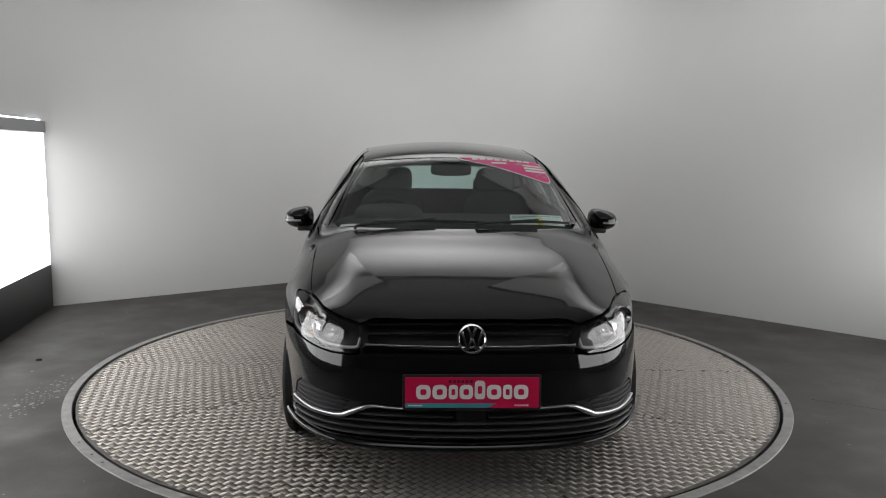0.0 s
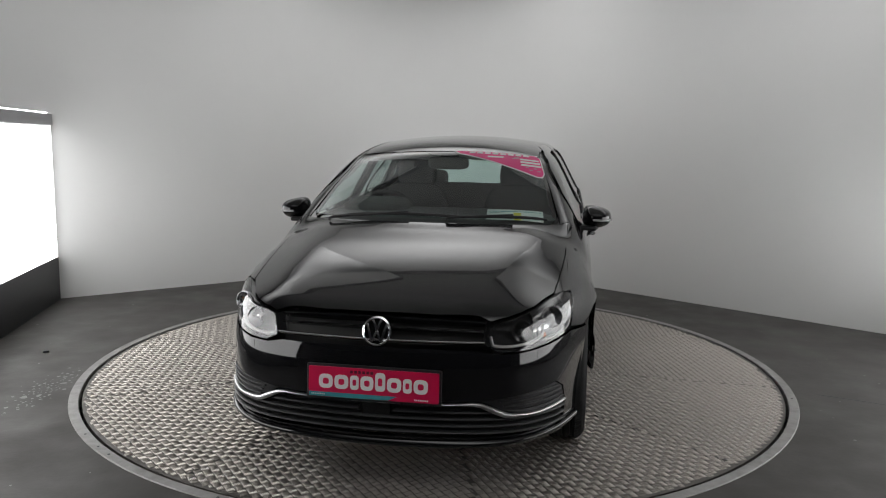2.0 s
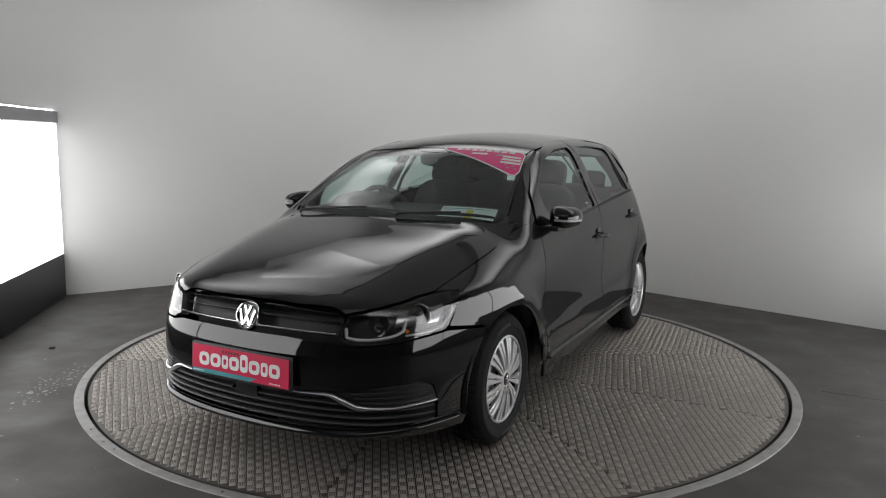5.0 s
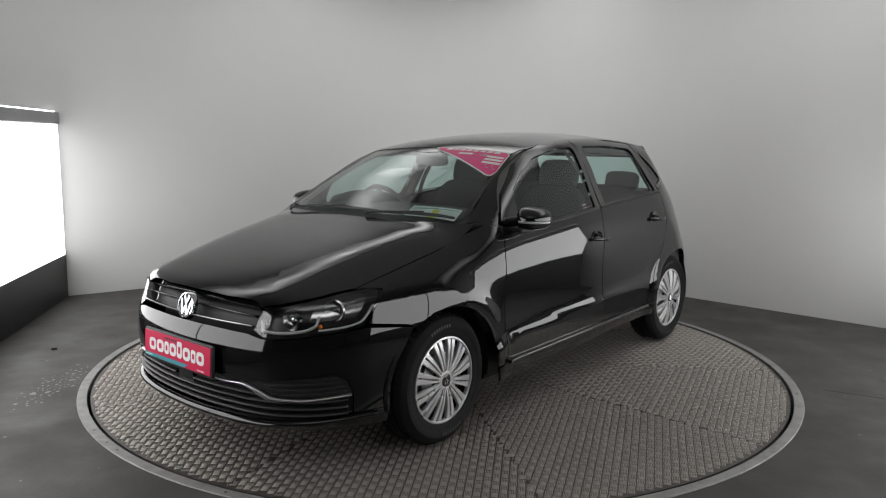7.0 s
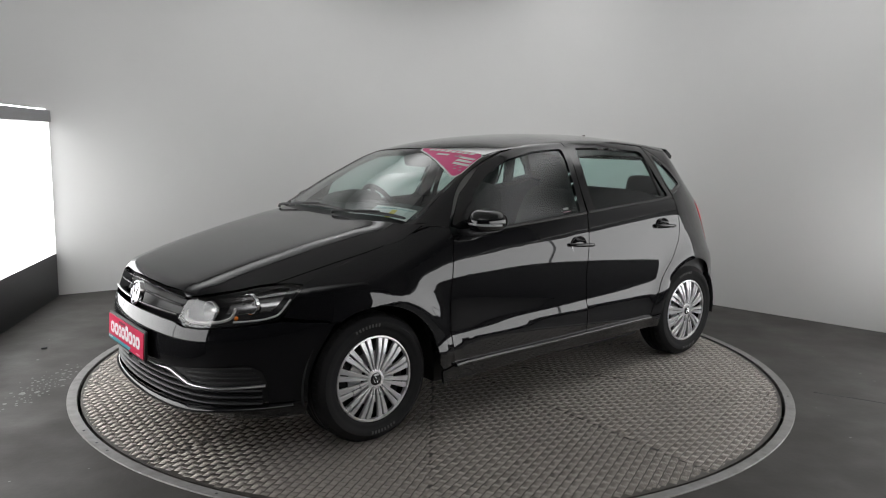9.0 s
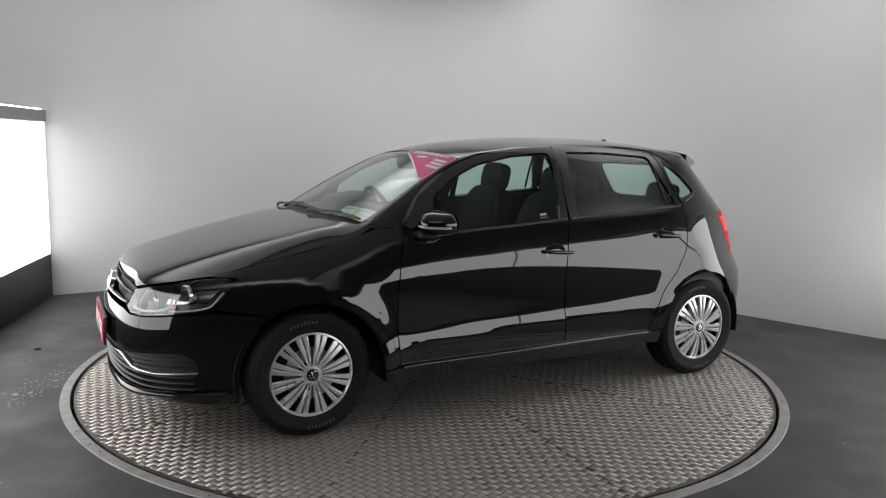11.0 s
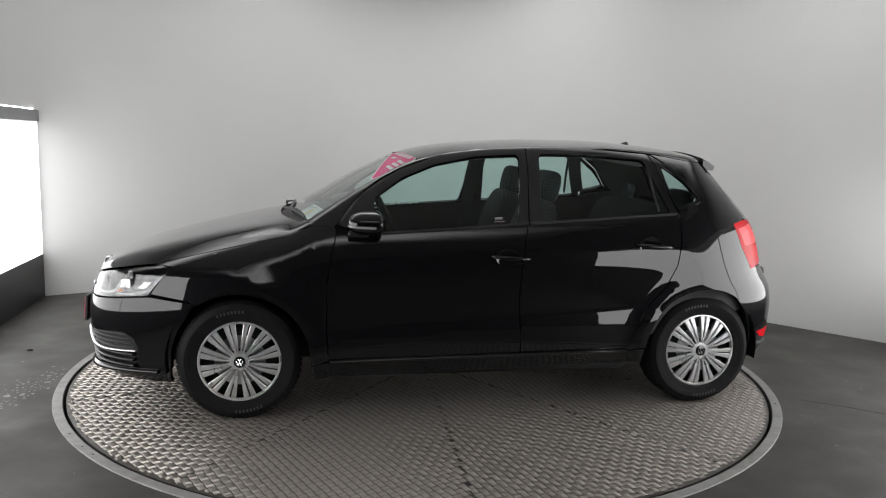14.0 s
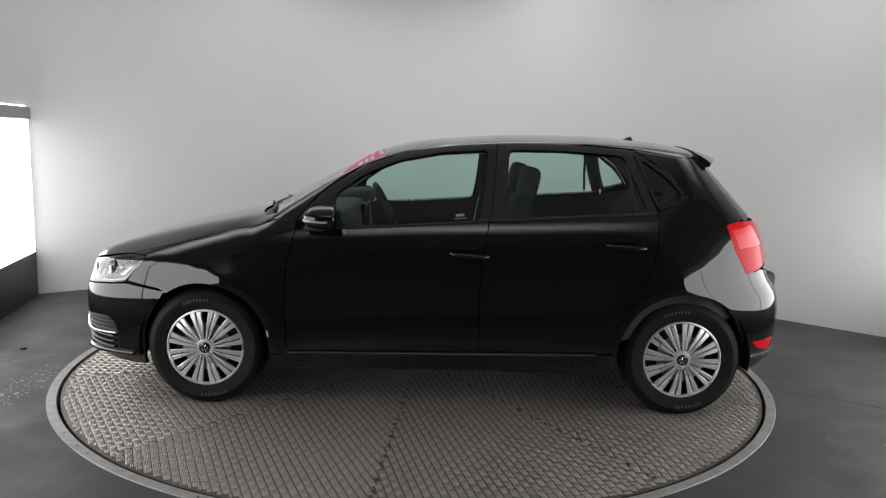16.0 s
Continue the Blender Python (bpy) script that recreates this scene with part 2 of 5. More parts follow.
def fillet(pts, r=0.01, n=4):
    """Rounds the corners of a closed outline."""
    out = []
    k = len(pts)
    for i in range(k):
        p = Vector(pts[i])
        a, b = Vector(pts[i - 1]) - p, Vector(pts[(i + 1) % k]) - p
        ra = min(r, a.length * 0.45, b.length * 0.45)
        p0, p1 = p + a.normalized() * ra, p + b.normalized() * ra
        for j in range(n + 1):
            t = j / n
            q = p0 * (1 - t) ** 2 + p * 2 * t * (1 - t) + p1 * t * t
            out.append((q.x, q.y))
    return out


def empty(name, label="", category="", group="", kind="", m=None):
    ob = new(name)
    ob.empty_display_size = 0.1
    if m:
        ob.matrix_basis = m
    return tagged(ob, label, category, group, kind)


# ---------------------------------------------------------------- the room
RING_OUT, RING_IN, DISC_R = 2.117, 2.066, 2.050


def plan_wall():
    """The back wall in plan: two straight runs with a wide rounded corner."""
    c = Vector((0.0, 4.03))
    a, b = Vector((-5.6, 0.09)), Vector((5.6, -1.2))
    da, db = (a - c).normalized(), (b - c).normalized()
    reach = 1.7
    pts = [a, a.lerp(c, 0.5)]
    p0, p1 = c + da * reach, c + db * reach
    for i in range(25):
        t = i / 24
        pts.append(p0 * (1 - t) ** 2 + c * 2 * t * (1 - t) + p1 * t * t)
    pts += [c.lerp(b, 0.6), b]
    return pts


def build_room():
    # floor: one sheet with a round opening for the turntable
    verts, faces = [], []
    n = 160
    radii = [RING_OUT, 2.3, 2.6, 3.2, 4.5, 7.0, 11.0]
    for r in radii:
        for k in range(n):
            a = k * math.tau / n
            verts.append((r * math.cos(a), r * math.sin(a), 0.0))
    for i in range(len(radii) - 1):
        for k in range(n):
            q = (k + 1) % n
            faces.append((i * n + k, (i + 1) * n + k, (i + 1) * n + q, i * n + q))
    fl = mesh_object("floor", verts, faces, CONCRETE)
    tagged(fl, "dark grey worn concrete showroom floor with scuffs", "floor", kind="structure")

    # back wall with a rounded corner, real thickness
    pts = plan_wall()
    height = 3.34
    verts, faces = [], []
    for i, p in enumerate(pts):
        a, b = pts[max(i - 1, 0)], pts[min(i + 1, len(pts) - 1)]
        d = (b - a).normalized()
        out = Vector((-d.y, d.x)) * 0.12
        for q in (p, p + out):
            verts += [(q.x, q.y, 0.0), (q.x, q.y, height)]
    for i in range(len(pts) - 1):
        o, w = 4 * i, 4 * i + 4
        faces += [(o, o + 1, w + 1, w), (o + 2, w + 2, w + 3, o + 3), (o + 1, o + 3, w + 3, w + 1)]
    ob = mesh_object("wall_back", verts, faces, WALL, smooth=False)
    for p in ob.data.polygons:
        p.use_smooth = abs(p.normal.z) < 0.5
    tagged(ob, "plain pale grey painted wall with rounded corner", "wall", kind="structure")

    # unseen walls added behind the camera; the hall's darkness is in their colour
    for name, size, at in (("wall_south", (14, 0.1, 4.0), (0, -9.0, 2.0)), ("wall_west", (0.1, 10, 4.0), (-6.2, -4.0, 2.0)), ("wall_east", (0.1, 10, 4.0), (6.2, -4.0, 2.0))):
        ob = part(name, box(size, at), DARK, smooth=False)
        tagged(ob, "unseen hall wall, near-black in place of an unlit hall", "wall", kind="structure")
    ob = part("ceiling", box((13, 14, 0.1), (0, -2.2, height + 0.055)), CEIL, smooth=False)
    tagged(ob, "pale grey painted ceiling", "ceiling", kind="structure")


def light_box(start, end, name_label, depth=0.16, segments=1):
    """A free-standing lit box: black plinth, white diffuser, grey top rail and a led strip on the rail."""
    a, b = Vector(start), Vector(end)
    d = b - a
    length = d.length
    m = Matrix.Translation((a.x, a.y, 0)) @ Matrix.Rotation(math.atan2(d.y, d.x), 4, "Z")
    # local x along the box; the lit face looks to local -y or +y, chosen so that it faces the turntable
    toward = m.inverted() @ Vector((0, 0, 0))
    s = 1 if toward.y > 0 else -1
    root = empty("light_panel", name_label, "light panel", "light panels round the turntable", m=m)
    part("plinth", box((length, depth, 0.37), (length / 2, -s * depth / 2, 0.185), 0.004), BOXBASE, root, "black plinth board")
    part("housing", box((length, depth - 0.02, 1.108), (length / 2, -s * (depth / 2 + 0.01), 0.371 + 0.554), 0.003), BOXMETAL, root)
    part("top_rail", box((length, depth + 0.012, 0.094), (length / 2, -s * (depth / 2 - 0.006), 1.529), 0.004), BOXMETAL, root, "grey aluminium top rail")
    w = (length - 0.012) / segments
    for i in range(segments):
        part("diffuser", box((w - (0.03 if segments > 1 else 0.0), 0.012, 1.104), (0.006 + w * (i + 0.5), -s * 0.005, 0.371 + 0.554), 0.002), DIFFUSER, root, "glowing white diffuser sheet")
    bm = bmesh.new()
    count = int(length / 0.03)
    for i in range(count):
        box((0.016, 0.010, 0.008), ((i + 0.5) * length / count, -s * 0.03, 1.584), bm=bm)
    part("led_strip", bm, LED, root, "bright dotted led strip", smooth=False)
    return root


# Unseen glowing box, a guessed source added to brighten walls and floor.
def ceiling_fill(at, angle, length, width=0.35):
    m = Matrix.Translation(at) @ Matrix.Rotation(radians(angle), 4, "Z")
    root = empty("ceiling_fill", "wide white glowing fill box, added above view", "ceiling light", "ceiling light boxes", m=m)
    part("fill_housing", box((length, width, 0.08), (0, 0, 0.0), 0.006), BOXMETAL, root)
    part("fill_sheet", box((length - 0.04, width - 0.04, 0.012), (0, 0, -0.043), 0.003), FILLGLOW, root, "glowing white fill sheet")


def floor_marks():
    """Old paint spill, a dropped chip and saw-cut joints on the concrete."""
    rng = random.Random(5)
    bm = bmesh.new()
    placed = []
    for k in range(400):
        cx, cy = -2.15 + rng.gauss(0, 0.05), -0.62 + rng.gauss(0, 0.15)
        r = rng.uniform(0.003, 0.014) * (2.0 if k < 8 else 1)
        if any(math.hypot(cx - px, cy - py) < 1.45 * (r + pr) for px, py, pr in placed) or math.hypot(cx, cy) < RING_OUT + 0.02:
            continue
        placed.append((cx, cy, r))
        bm.faces.new([bm.verts.new((cx + r * rng.uniform(0.5, 1.1) * math.cos(a), cy + r * rng.uniform(0.5, 1.35) * math.sin(a), 0.0013)) for a in [j * math.tau / 9 for j in range(9)]])
    for k in range(70):
        a, d = rng.uniform(0, math.tau), rng.uniform(2.2, 3.2)
        x, y = d * math.cos(a), d * math.sin(a)
        r = rng.uniform(0.003, 0.008)
        bm.faces.new([bm.verts.new((x + r * math.cos(q) * rng.uniform(0.6, 1.3), y + r * math.sin(q) * rng.uniform(0.6, 1.3), 0.0011)) for q in [j * math.tau / 6 for j in range(6)]])
    tagged(part("paint_spill", bm, SPILL, smooth=False), "dried pale paint splashes on the concrete", "paint", kind="stuff")
    bm = bmesh.new()
    box((0.035, 0.02, 0.012), (-2.53, 0.075, 0.006), 0.004, Matrix.Rotation(0.5, 4, "Z"), bm=bm)
    tagged(part("debris_chip", bm, DARK), "small dark chip lying on the floor", "debris")
    line = [(2.17, -0.58), (2.40, -0.70), (2.75, -0.93), (3.05, -1.10)]
    tagged(part("floor_joint", tube([(x, y, -0.001) for x, y in line], 0.0035, 6), DARK), "thin dark crack in the concrete", "crack", kind="structure")
    for k in range(14):
        a = rng.uniform(0, math.tau)
        x, y = 2.092 * math.cos(a), 2.092 * math.sin(a)
        bolt = part("ring_bolt", lathe([(0.006, 0.004), (0.006, 0.0062), (0.0005, 0.0066)], 10), DARK)
        bolt.matrix_basis = pose(x, y, 0)
        tagged(bolt, "small dark bolt head in the steel ring", "bolt", "bolts of the ring")


build_room()
floor_marks()
# guessed fill boxes overhead; the last one lifts the back wall's middle
ceiling_fill((-2.85, 0.55, 3.28), 36, 4.6, 1.8)
ceiling_fill((2.85, 0.15, 3.28), -43, 4.6, 1.8)
ceiling_fill((0.0, -4.25, 3.28), 0, 6.0, 2.4)
ceiling_fill((0.0, 2.25, 3.28), 0, 4.6, 1.8)
light_box((-3.247, 1.721), (-2.32, -3.29), "tall lit white light panel with black plinth beside the wall", segments=3)
light_box((3.62, 0.55), (2.78, -3.87), "tall lit white light panel with black plinth and led strip", segments=3)


# ---------------------------------------------------------------- the turntable
def build_turntable():
    pit = lathe([(RING_OUT - 0.004, -0.004), (RING_OUT - 0.004, -0.12), (0.02, -0.12)], 128)
    tagged(part("turntable_pit", pit, PIT), "black recess under the turntable", "pit", kind="structure")
    ring = lathe([(RING_IN, -0.10), (RING_IN, 0.002), (RING_IN + 0.003, 0.005), (RING_OUT - 0.003, 0.005), (RING_OUT, 0.002), (RING_OUT, -0.10)], 192)
    tagged(part("turntable_ring", ring, KERB), "worn grey steel ring round the turntable", "ring", kind="structure")
    root = empty("turntable", "round turntable covered in worn steel tread plates", "turntable")
    base = lathe([(DISC_R - 0.002, -0.09), (DISC_R - 0.002, -0.0024), (0.01, -0.0024)], 160)
    part("deck", base, PLATE, root)
    return root


turntable = build_turntable()


def build_plates(root):
    """Ten wedge plates, each with raised five-bar tread in groups that change direction like a basket weave."""
    cell, bars, blen, bwid, high = 0.035, 5, 0.029, 0.0038, 0.0034
    for k in range(10):
        a0, a1 = radians(15 + 36 * k), radians(51 + 36 * k)
        mid = (a0 + a1) / 2
        gap = 0.0007
        verts, faces = [], []
        n = 24
        for i in range(n + 1):
            a = a0 + (a1 - a0) * i / n
            verts.append((DISC_R * math.cos(a), DISC_R * math.sin(a), 0.0))
        tip = Vector((math.cos(mid), math.sin(mid))) * 0.02
        verts.append((tip.x, tip.y, 0.0))
        shift = Vector((math.cos(mid), math.sin(mid))) * gap / math.sin(radians(18))
        verts = [(x + (shift.x if j == n + 1 else 0), y + (shift.y if j == n + 1 else 0), 0.0) for j, (x, y, z) in enumerate(verts)]
        for j in (0, n):
            side = 1 if j == 0 else -1
            a = a0 if j == 0 else a1
            x, y, z = verts[j]
            verts[j] = (x - math.sin(a) * gap * side, y + math.cos(a) * gap * side, 0.0)
        top = len(verts)
        verts += [(x, y, -0.0020) for x, y, z in verts]
        faces.append(tuple(range(top)))
        for i in range(top):
            q = (i + 1) % top
            faces.append((i, i + top, q + top, q))
        plate = mesh_object("tread_plate", verts, faces, PLATE, root)
        turn = mid + (radians(45) if k % 2 else radians(0))
        c, s = math.cos(turn), math.sin(turn)
        N = int(2.2 / cell)
        ij = np.stack(np.meshgrid(np.arange(-N, N), np.arange(-N, N), indexing="ij"), -1).reshape(-1, 2)
        centre = (ij + 0.5) * cell
        kind = (ij.sum(1) % 2).astype(bool)
        off = (np.arange(bars) - (bars - 1) / 2) * 0.0066
        # bar centres and directions in the plate's own axes
        bc = centre[:, None, :] + np.where(kind[:, None, None], np.stack([off, 0 * off], -1)[None], np.stack([0 * off, off], -1)[None])
        bd = np.where(kind[:, None, None], np.array([0.0, 1.0]), np.array([1.0, 0.0])) + 0 * bc
        bc, bd = bc.reshape(-1, 2), bd.reshape(-1, 2)
        rot = np.array([[c, -s], [s, c]])
        bc, bd = bc @ rot.T, bd @ rot.T
        r = np.hypot(bc[:, 0], bc[:, 1])
        ang = (np.arctan2(bc[:, 1], bc[:, 0]) - mid + math.pi) % math.tau - math.pi
        keep = (r < DISC_R - 0.02) & (np.abs(ang) * r < radians(18) * r - 0.003) & (r > 0.12)
        bc, bd = bc[keep], bd[keep]
        bn = np.stack([-bd[:, 1], bd[:, 0]], -1)
        foot = [(-1, -1), (1, -1), (1, 1), (-1, 1)]
        V = np.zeros((len(bc), 8, 3))
        for j, (u, w) in enumerate(foot):
            V[:, j, :2] = bc + bd * u * blen / 2 + bn * w * bwid / 2
            V[:, j, 2] = 0.0002
            V[:, j + 4, :2] = bc + bd * u * (blen / 2 - 0.004) + bn * w * bwid * 0.34
            V[:, j + 4, 2] = high
        quad = np.array([(4, 5, 6, 7), (0, 1, 5, 4), (1, 2, 6, 5), (2, 3, 7, 6), (3, 0, 4, 7)])
        Fc = (quad[None] + 8 * np.arange(len(bc))[:, None, None]).reshape(-1, 4)
        me = bpy.data.meshes.new("tread_pattern")
        V = V.reshape(-1, 3)
        me.vertices.add(len(V))
        me.vertices.foreach_set("co", V.ravel())
        me.loops.add(Fc.size)
        me.loops.foreach_set("vertex_index", Fc.ravel())
        me.polygons.add(len(Fc))
        me.polygons.foreach_set("loop_start", np.arange(len(Fc)) * 4)
        me.update(calc_edges=True)
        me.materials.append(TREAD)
        ob = new("tread_pattern", me)
        ob.parent = plate
        tagged(ob, kind="stuff")


# ---------------------------------------------------------------- the car's body shape
class Spline:
    """Smooth monotone curve through a few points."""

    def __init__(self, *pts):
        pts = sorted(pts)
        self.x = np.array([p[0] for p in pts], float)
        self.y = np.array([p[1] for p in pts], float)
        h, d = np.diff(self.x), np.diff(self.y) / np.diff(self.x)
        m = np.zeros(len(pts))
        m[0], m[-1] = d[0], d[-1]
        for i in range(1, len(pts) - 1):
            if d[i - 1] * d[i] > 0:
                w1, w2 = 2 * h[i] + h[i - 1], h[i] + 2 * h[i - 1]
                m[i] = (w1 + w2) / (w1 / d[i - 1] + w2 / d[i])
        self.m = m

    def __call__(self, q):
        q = np.asarray(q, float)
        i = np.clip(np.searchsorted(self.x, q) - 1, 0, len(self.x) - 2)
        h = self.x[i + 1] - self.x[i]
        t = (q - self.x[i]) / h
        tc = np.clip(t, 0, 1)
        y0, y1, m0, m1 = self.y[i], self.y[i + 1], self.m[i] * h, self.m[i + 1] * h
        v = (2 * tc**3 - 3 * tc**2 + 1) * y0 + (tc**3 - 2 * tc**2 + tc) * m0 + (-2 * tc**3 + 3 * tc**2) * y1 + (tc**3 - tc**2) * m1
        return v + np.where(t < 0, t * m0, 0) + np.where(t > 1, (t - 1) * m1, 0)


# centre line from the hood's lip over screen and roof to the spoiler
TOPLINE = Spline((2.10, 0.56), (2.03, 0.665), (1.97, 0.725), (1.85, 0.778), (1.7, 0.825), (1.4, 0.902), (1.15, 0.958), (1.03, 0.988), (0.82, 1.108), (0.68, 1.19), (0.54, 1.262), (0.40, 1.328), (0.30, 1.360), (0.15, 1.390), (-0.1, 1.417), (-0.4, 1.434), (-0.7, 1.437), (-1.0, 1.424), (-1.2, 1.406), (-1.35, 1.384), (-1.45, 1.362), (-1.9, 1.25))
HALFWIDTH = Spline((2.2, 0.70), (1.9, 0.775), (1.6, 0.828), (1.235, 0.842), (0.8, 0.838), (0.0, 0.841), (-0.8, 0.840), (-1.235, 0.838), (-1.55, 0.832), (-1.8, 0.797), (-2.1, 0.71))
SHOULDER = Spline((2.0, 0.67), (1.5, 0.725), (1.3, 0.768), (1.05, 0.825), (0.80, 0.892), (0.25, 0.935), (-0.25, 0.957), (-0.65, 0.972), (-1.1, 0.992), (-1.5, 1.005), (-1.9, 1.01))
# tilt of the flank in degrees against height above the shoulder crease: a tight shoulder, a flat door, a sharp low crease
TILT = Spline((-0.80, -32), (-0.74, -19), (-0.68, -10), (-0.62, -5), (-0.56, -2), (-0.515, -1), (-0.503, 2), (-0.494, 12), (-0.480, 14.5), (-0.462, 11.5), (-0.447, 6), (-0.430, 1.2), (-0.40, 0.2), (-0.32, 0.2), (-0.24, 0.5), (-0.18, 1.2), (-0.155, 3.2), (-0.125, 8.4), (-0.10, 12.4), (-0.08, 14.8), (-0.04, 16.6), (0.0, 19.5), (0.022, 25), (0.05, 33), (0.085, 30), (0.2, 27), (0.32, 29.5), (0.42, 33), (0.55, 36))


class Flank:
    """Half-width change with height, the sum of the tilt from the flat of the door."""

    def __init__(self):
        self.u = np.linspace(-0.85, 0.60, 1200)
        t = np.tan(np.radians(TILT(self.u)))
        v = -np.r_[0, np.cumsum((t[1:] + t[:-1]) / 2 * np.diff(self.u))]
        self.v = v - np.interp(-0.34, self.u, v)

    def __call__(self, q):
        return np.interp(q, self.u, self.v)


FLANK = Flank()
NOSE = Spline((0.12, 1.90), (0.19, 1.985), (0.235, 2.045), (0.27, 2.050), (0.36, 2.058), (0.45, 2.065), (0.53, 2.062), (0.58, 2.050), (0.63, 2.030), (0.68, 2.012), (0.73, 1.992), (0.80, 1.93), (1.0, 1.7), (1.5, 1.2))
TAIL = Spline((0.12, -1.70), (0.20, -1.80), (0.26, -1.86), (0.36, -1.895), (0.5, -1.905), (0.60, -1.893), (0.66, -1.865), (0.70, -1.838), (0.75, -1.818), (0.85, -1.797), (0.95, -1.765), (1.0, -1.735), (1.1, -1.645), (1.2, -1.55), (1.30, -1.455), (1.36, -1.41), (1.5, -1.3))


def smax(a, b, k):
    h = np.maximum(k - np.abs(a - b), 0) / k
    return np.maximum(a, b) + h * h * k * 0.25


def body(p):
    """Signed shape function of the car's outer skin; below zero inside."""
    x, y, z = p[..., 0], np.abs(p[..., 1]), p[..., 2]
    up = z - SHOULDER(x)
    half = HALFWIDTH(x) + FLANK(up)
    for wx in (1.235, -1.235):
        r = np.hypot(x - wx, z - 0.30)
        half = half + 0.020 * np.exp(-(((r - 0.37) / 0.072) ** 2)) * (z > 0.2)
    # haunch over the rear wheel: it swells behind the rear door and leans in above
    swell = np.clip((-0.78 - x) / 0.66, 0, 1)
    swell = swell * swell * (3 - 2 * swell)
    half = half + 0.018 * swell * np.exp(-(((z - 0.76) / 0.13) ** 2))
    lean = 1 / (1 + np.exp((x + 1.14) / 0.07))
    half = half - lean * 0.003 * (np.logaddexp(0, (z - 0.77) / 0.03) - np.logaddexp(0, (z - 1.02) / 0.03))
    side = y - half
    hood = 1 / (1 + np.exp(-(x - 0.98) / 0.05))
    camber = 0.165 * y * y * (1 - hood) + hood * (0.030 * y * y + 0.34 * np.log1p(np.exp((y - (0.515 + 0.10 * (1.35 - x))) / 0.03)) * 0.03)
    top = (z - (TOPLINE(x) - camber)) * 0.9
    front = (x - (NOSE(z) - 0.25 * y * y - 0.26 * (1 + 1.1 * 0.03 * np.logaddexp(0, (z - 0.68) / 0.03)) * (y / 0.75) ** 7)) * 0.95
    rear = ((TAIL(z) + 0.20 * y * y + 0.19 * (1 + 3.0 * 0.03 * np.logaddexp(0, (z - 0.74) / 0.03)) * (y / 0.75) ** 6) - x) * 0.9
    f = smax(side, top, 0.075)
    f = smax(f, front, 0.035)
    return smax(f, rear, 0.05)


def gradient(p, e=1e-3):
    g = np.stack([(body(p + d) - body(p - d)) / (2 * e) for d in np.eye(3) * e], -1)
    return g / np.maximum(np.linalg.norm(g, axis=-1, keepdims=True), 1e-9)


def shoot(inner, outer, lift=0.0):
    """The skin between inner points and outer points."""
    lo, hi = np.zeros(len(inner)), np.ones(len(inner))
    for _ in range(34):
        mid = (lo + hi) / 2
        inside = body(inner + (outer - inner) * mid[:, None]) < lift
        lo, hi = np.where(inside, mid, lo), np.where(inside, hi, mid)
    return inner + (outer - inner) * lo[:, None]


def skin(uv, view, side=1, lift=0.0):
    """Points of the skin seen along an axis: 'side' (x, z), 'top' (x, y), 'front' and 'rear' (degrees about the car's middle, z)."""
    uv = np.asarray(uv, float)
    u, v = uv[:, 0], uv[:, 1]
    o = np.zeros_like(u)
    if view == "side":
        a, b = np.stack([u, o + 0.05, v], -1), np.stack([u, o + 1.15, v], -1)
    elif view == "top":
        a, b = np.stack([u, v, o + 0.45], -1), np.stack([u, v, o + 1.7], -1)
    elif view == "back":
        a, b = np.stack([o - 0.9, u, v], -1), np.stack([o - 2.3, u, v], -1)
    else:
        s, x0 = (1, 1.15) if view == "front" else (-1, -1.15)
        ang = np.radians(u)
        a = np.stack([o + x0, o, v], -1)
        b = a + np.stack([s * np.cos(ang), np.sin(ang), o], -1) * 1.3
    p = shoot(a, b, lift)
    n = gradient(p)
    if side < 0:
        p, n = p * (1, -1, 1), n * (1, -1, 1)
    return p, n


def ears(pts):
    """Splits a simple outline into triangles by clipping ears."""
    idx = list(range(len(pts)))
    if sum(pts[i - 1][0] * pts[i][1] - pts[i][0] * pts[i - 1][1] for i in idx) < 0:
        idx.reverse()

    def turn(a, b, c):
        return (b[0] - a[0]) * (c[1] - a[1]) - (b[1] - a[1]) * (c[0] - a[0])

    out = []
    while len(idx) > 3:
        best = None
        for k in range(len(idx)):
            i, j, l = idx[k - 1], idx[k], idx[(k + 1) % len(idx)]
            a, b, c = pts[i], pts[j], pts[l]
            t = turn(a, b, c)
            if t <= 1e-12:
                continue
            if any(turn(a, b, pts[q]) >= 0 and turn(b, c, pts[q]) >= 0 and turn(c, a, pts[q]) >= 0 for q in idx if q not in (i, j, l)):
                continue
            long = max((a[0] - c[0]) ** 2 + (a[1] - c[1]) ** 2, 1e-9)
            if best is None or long < best[0]:
                best = (long, k)
        k = best[1] if best else 0
        out.append((idx[k - 1], idx[k], idx[(k + 1) % len(idx)]))
        idx.pop(k)
    out.append(tuple(idx))
    return out


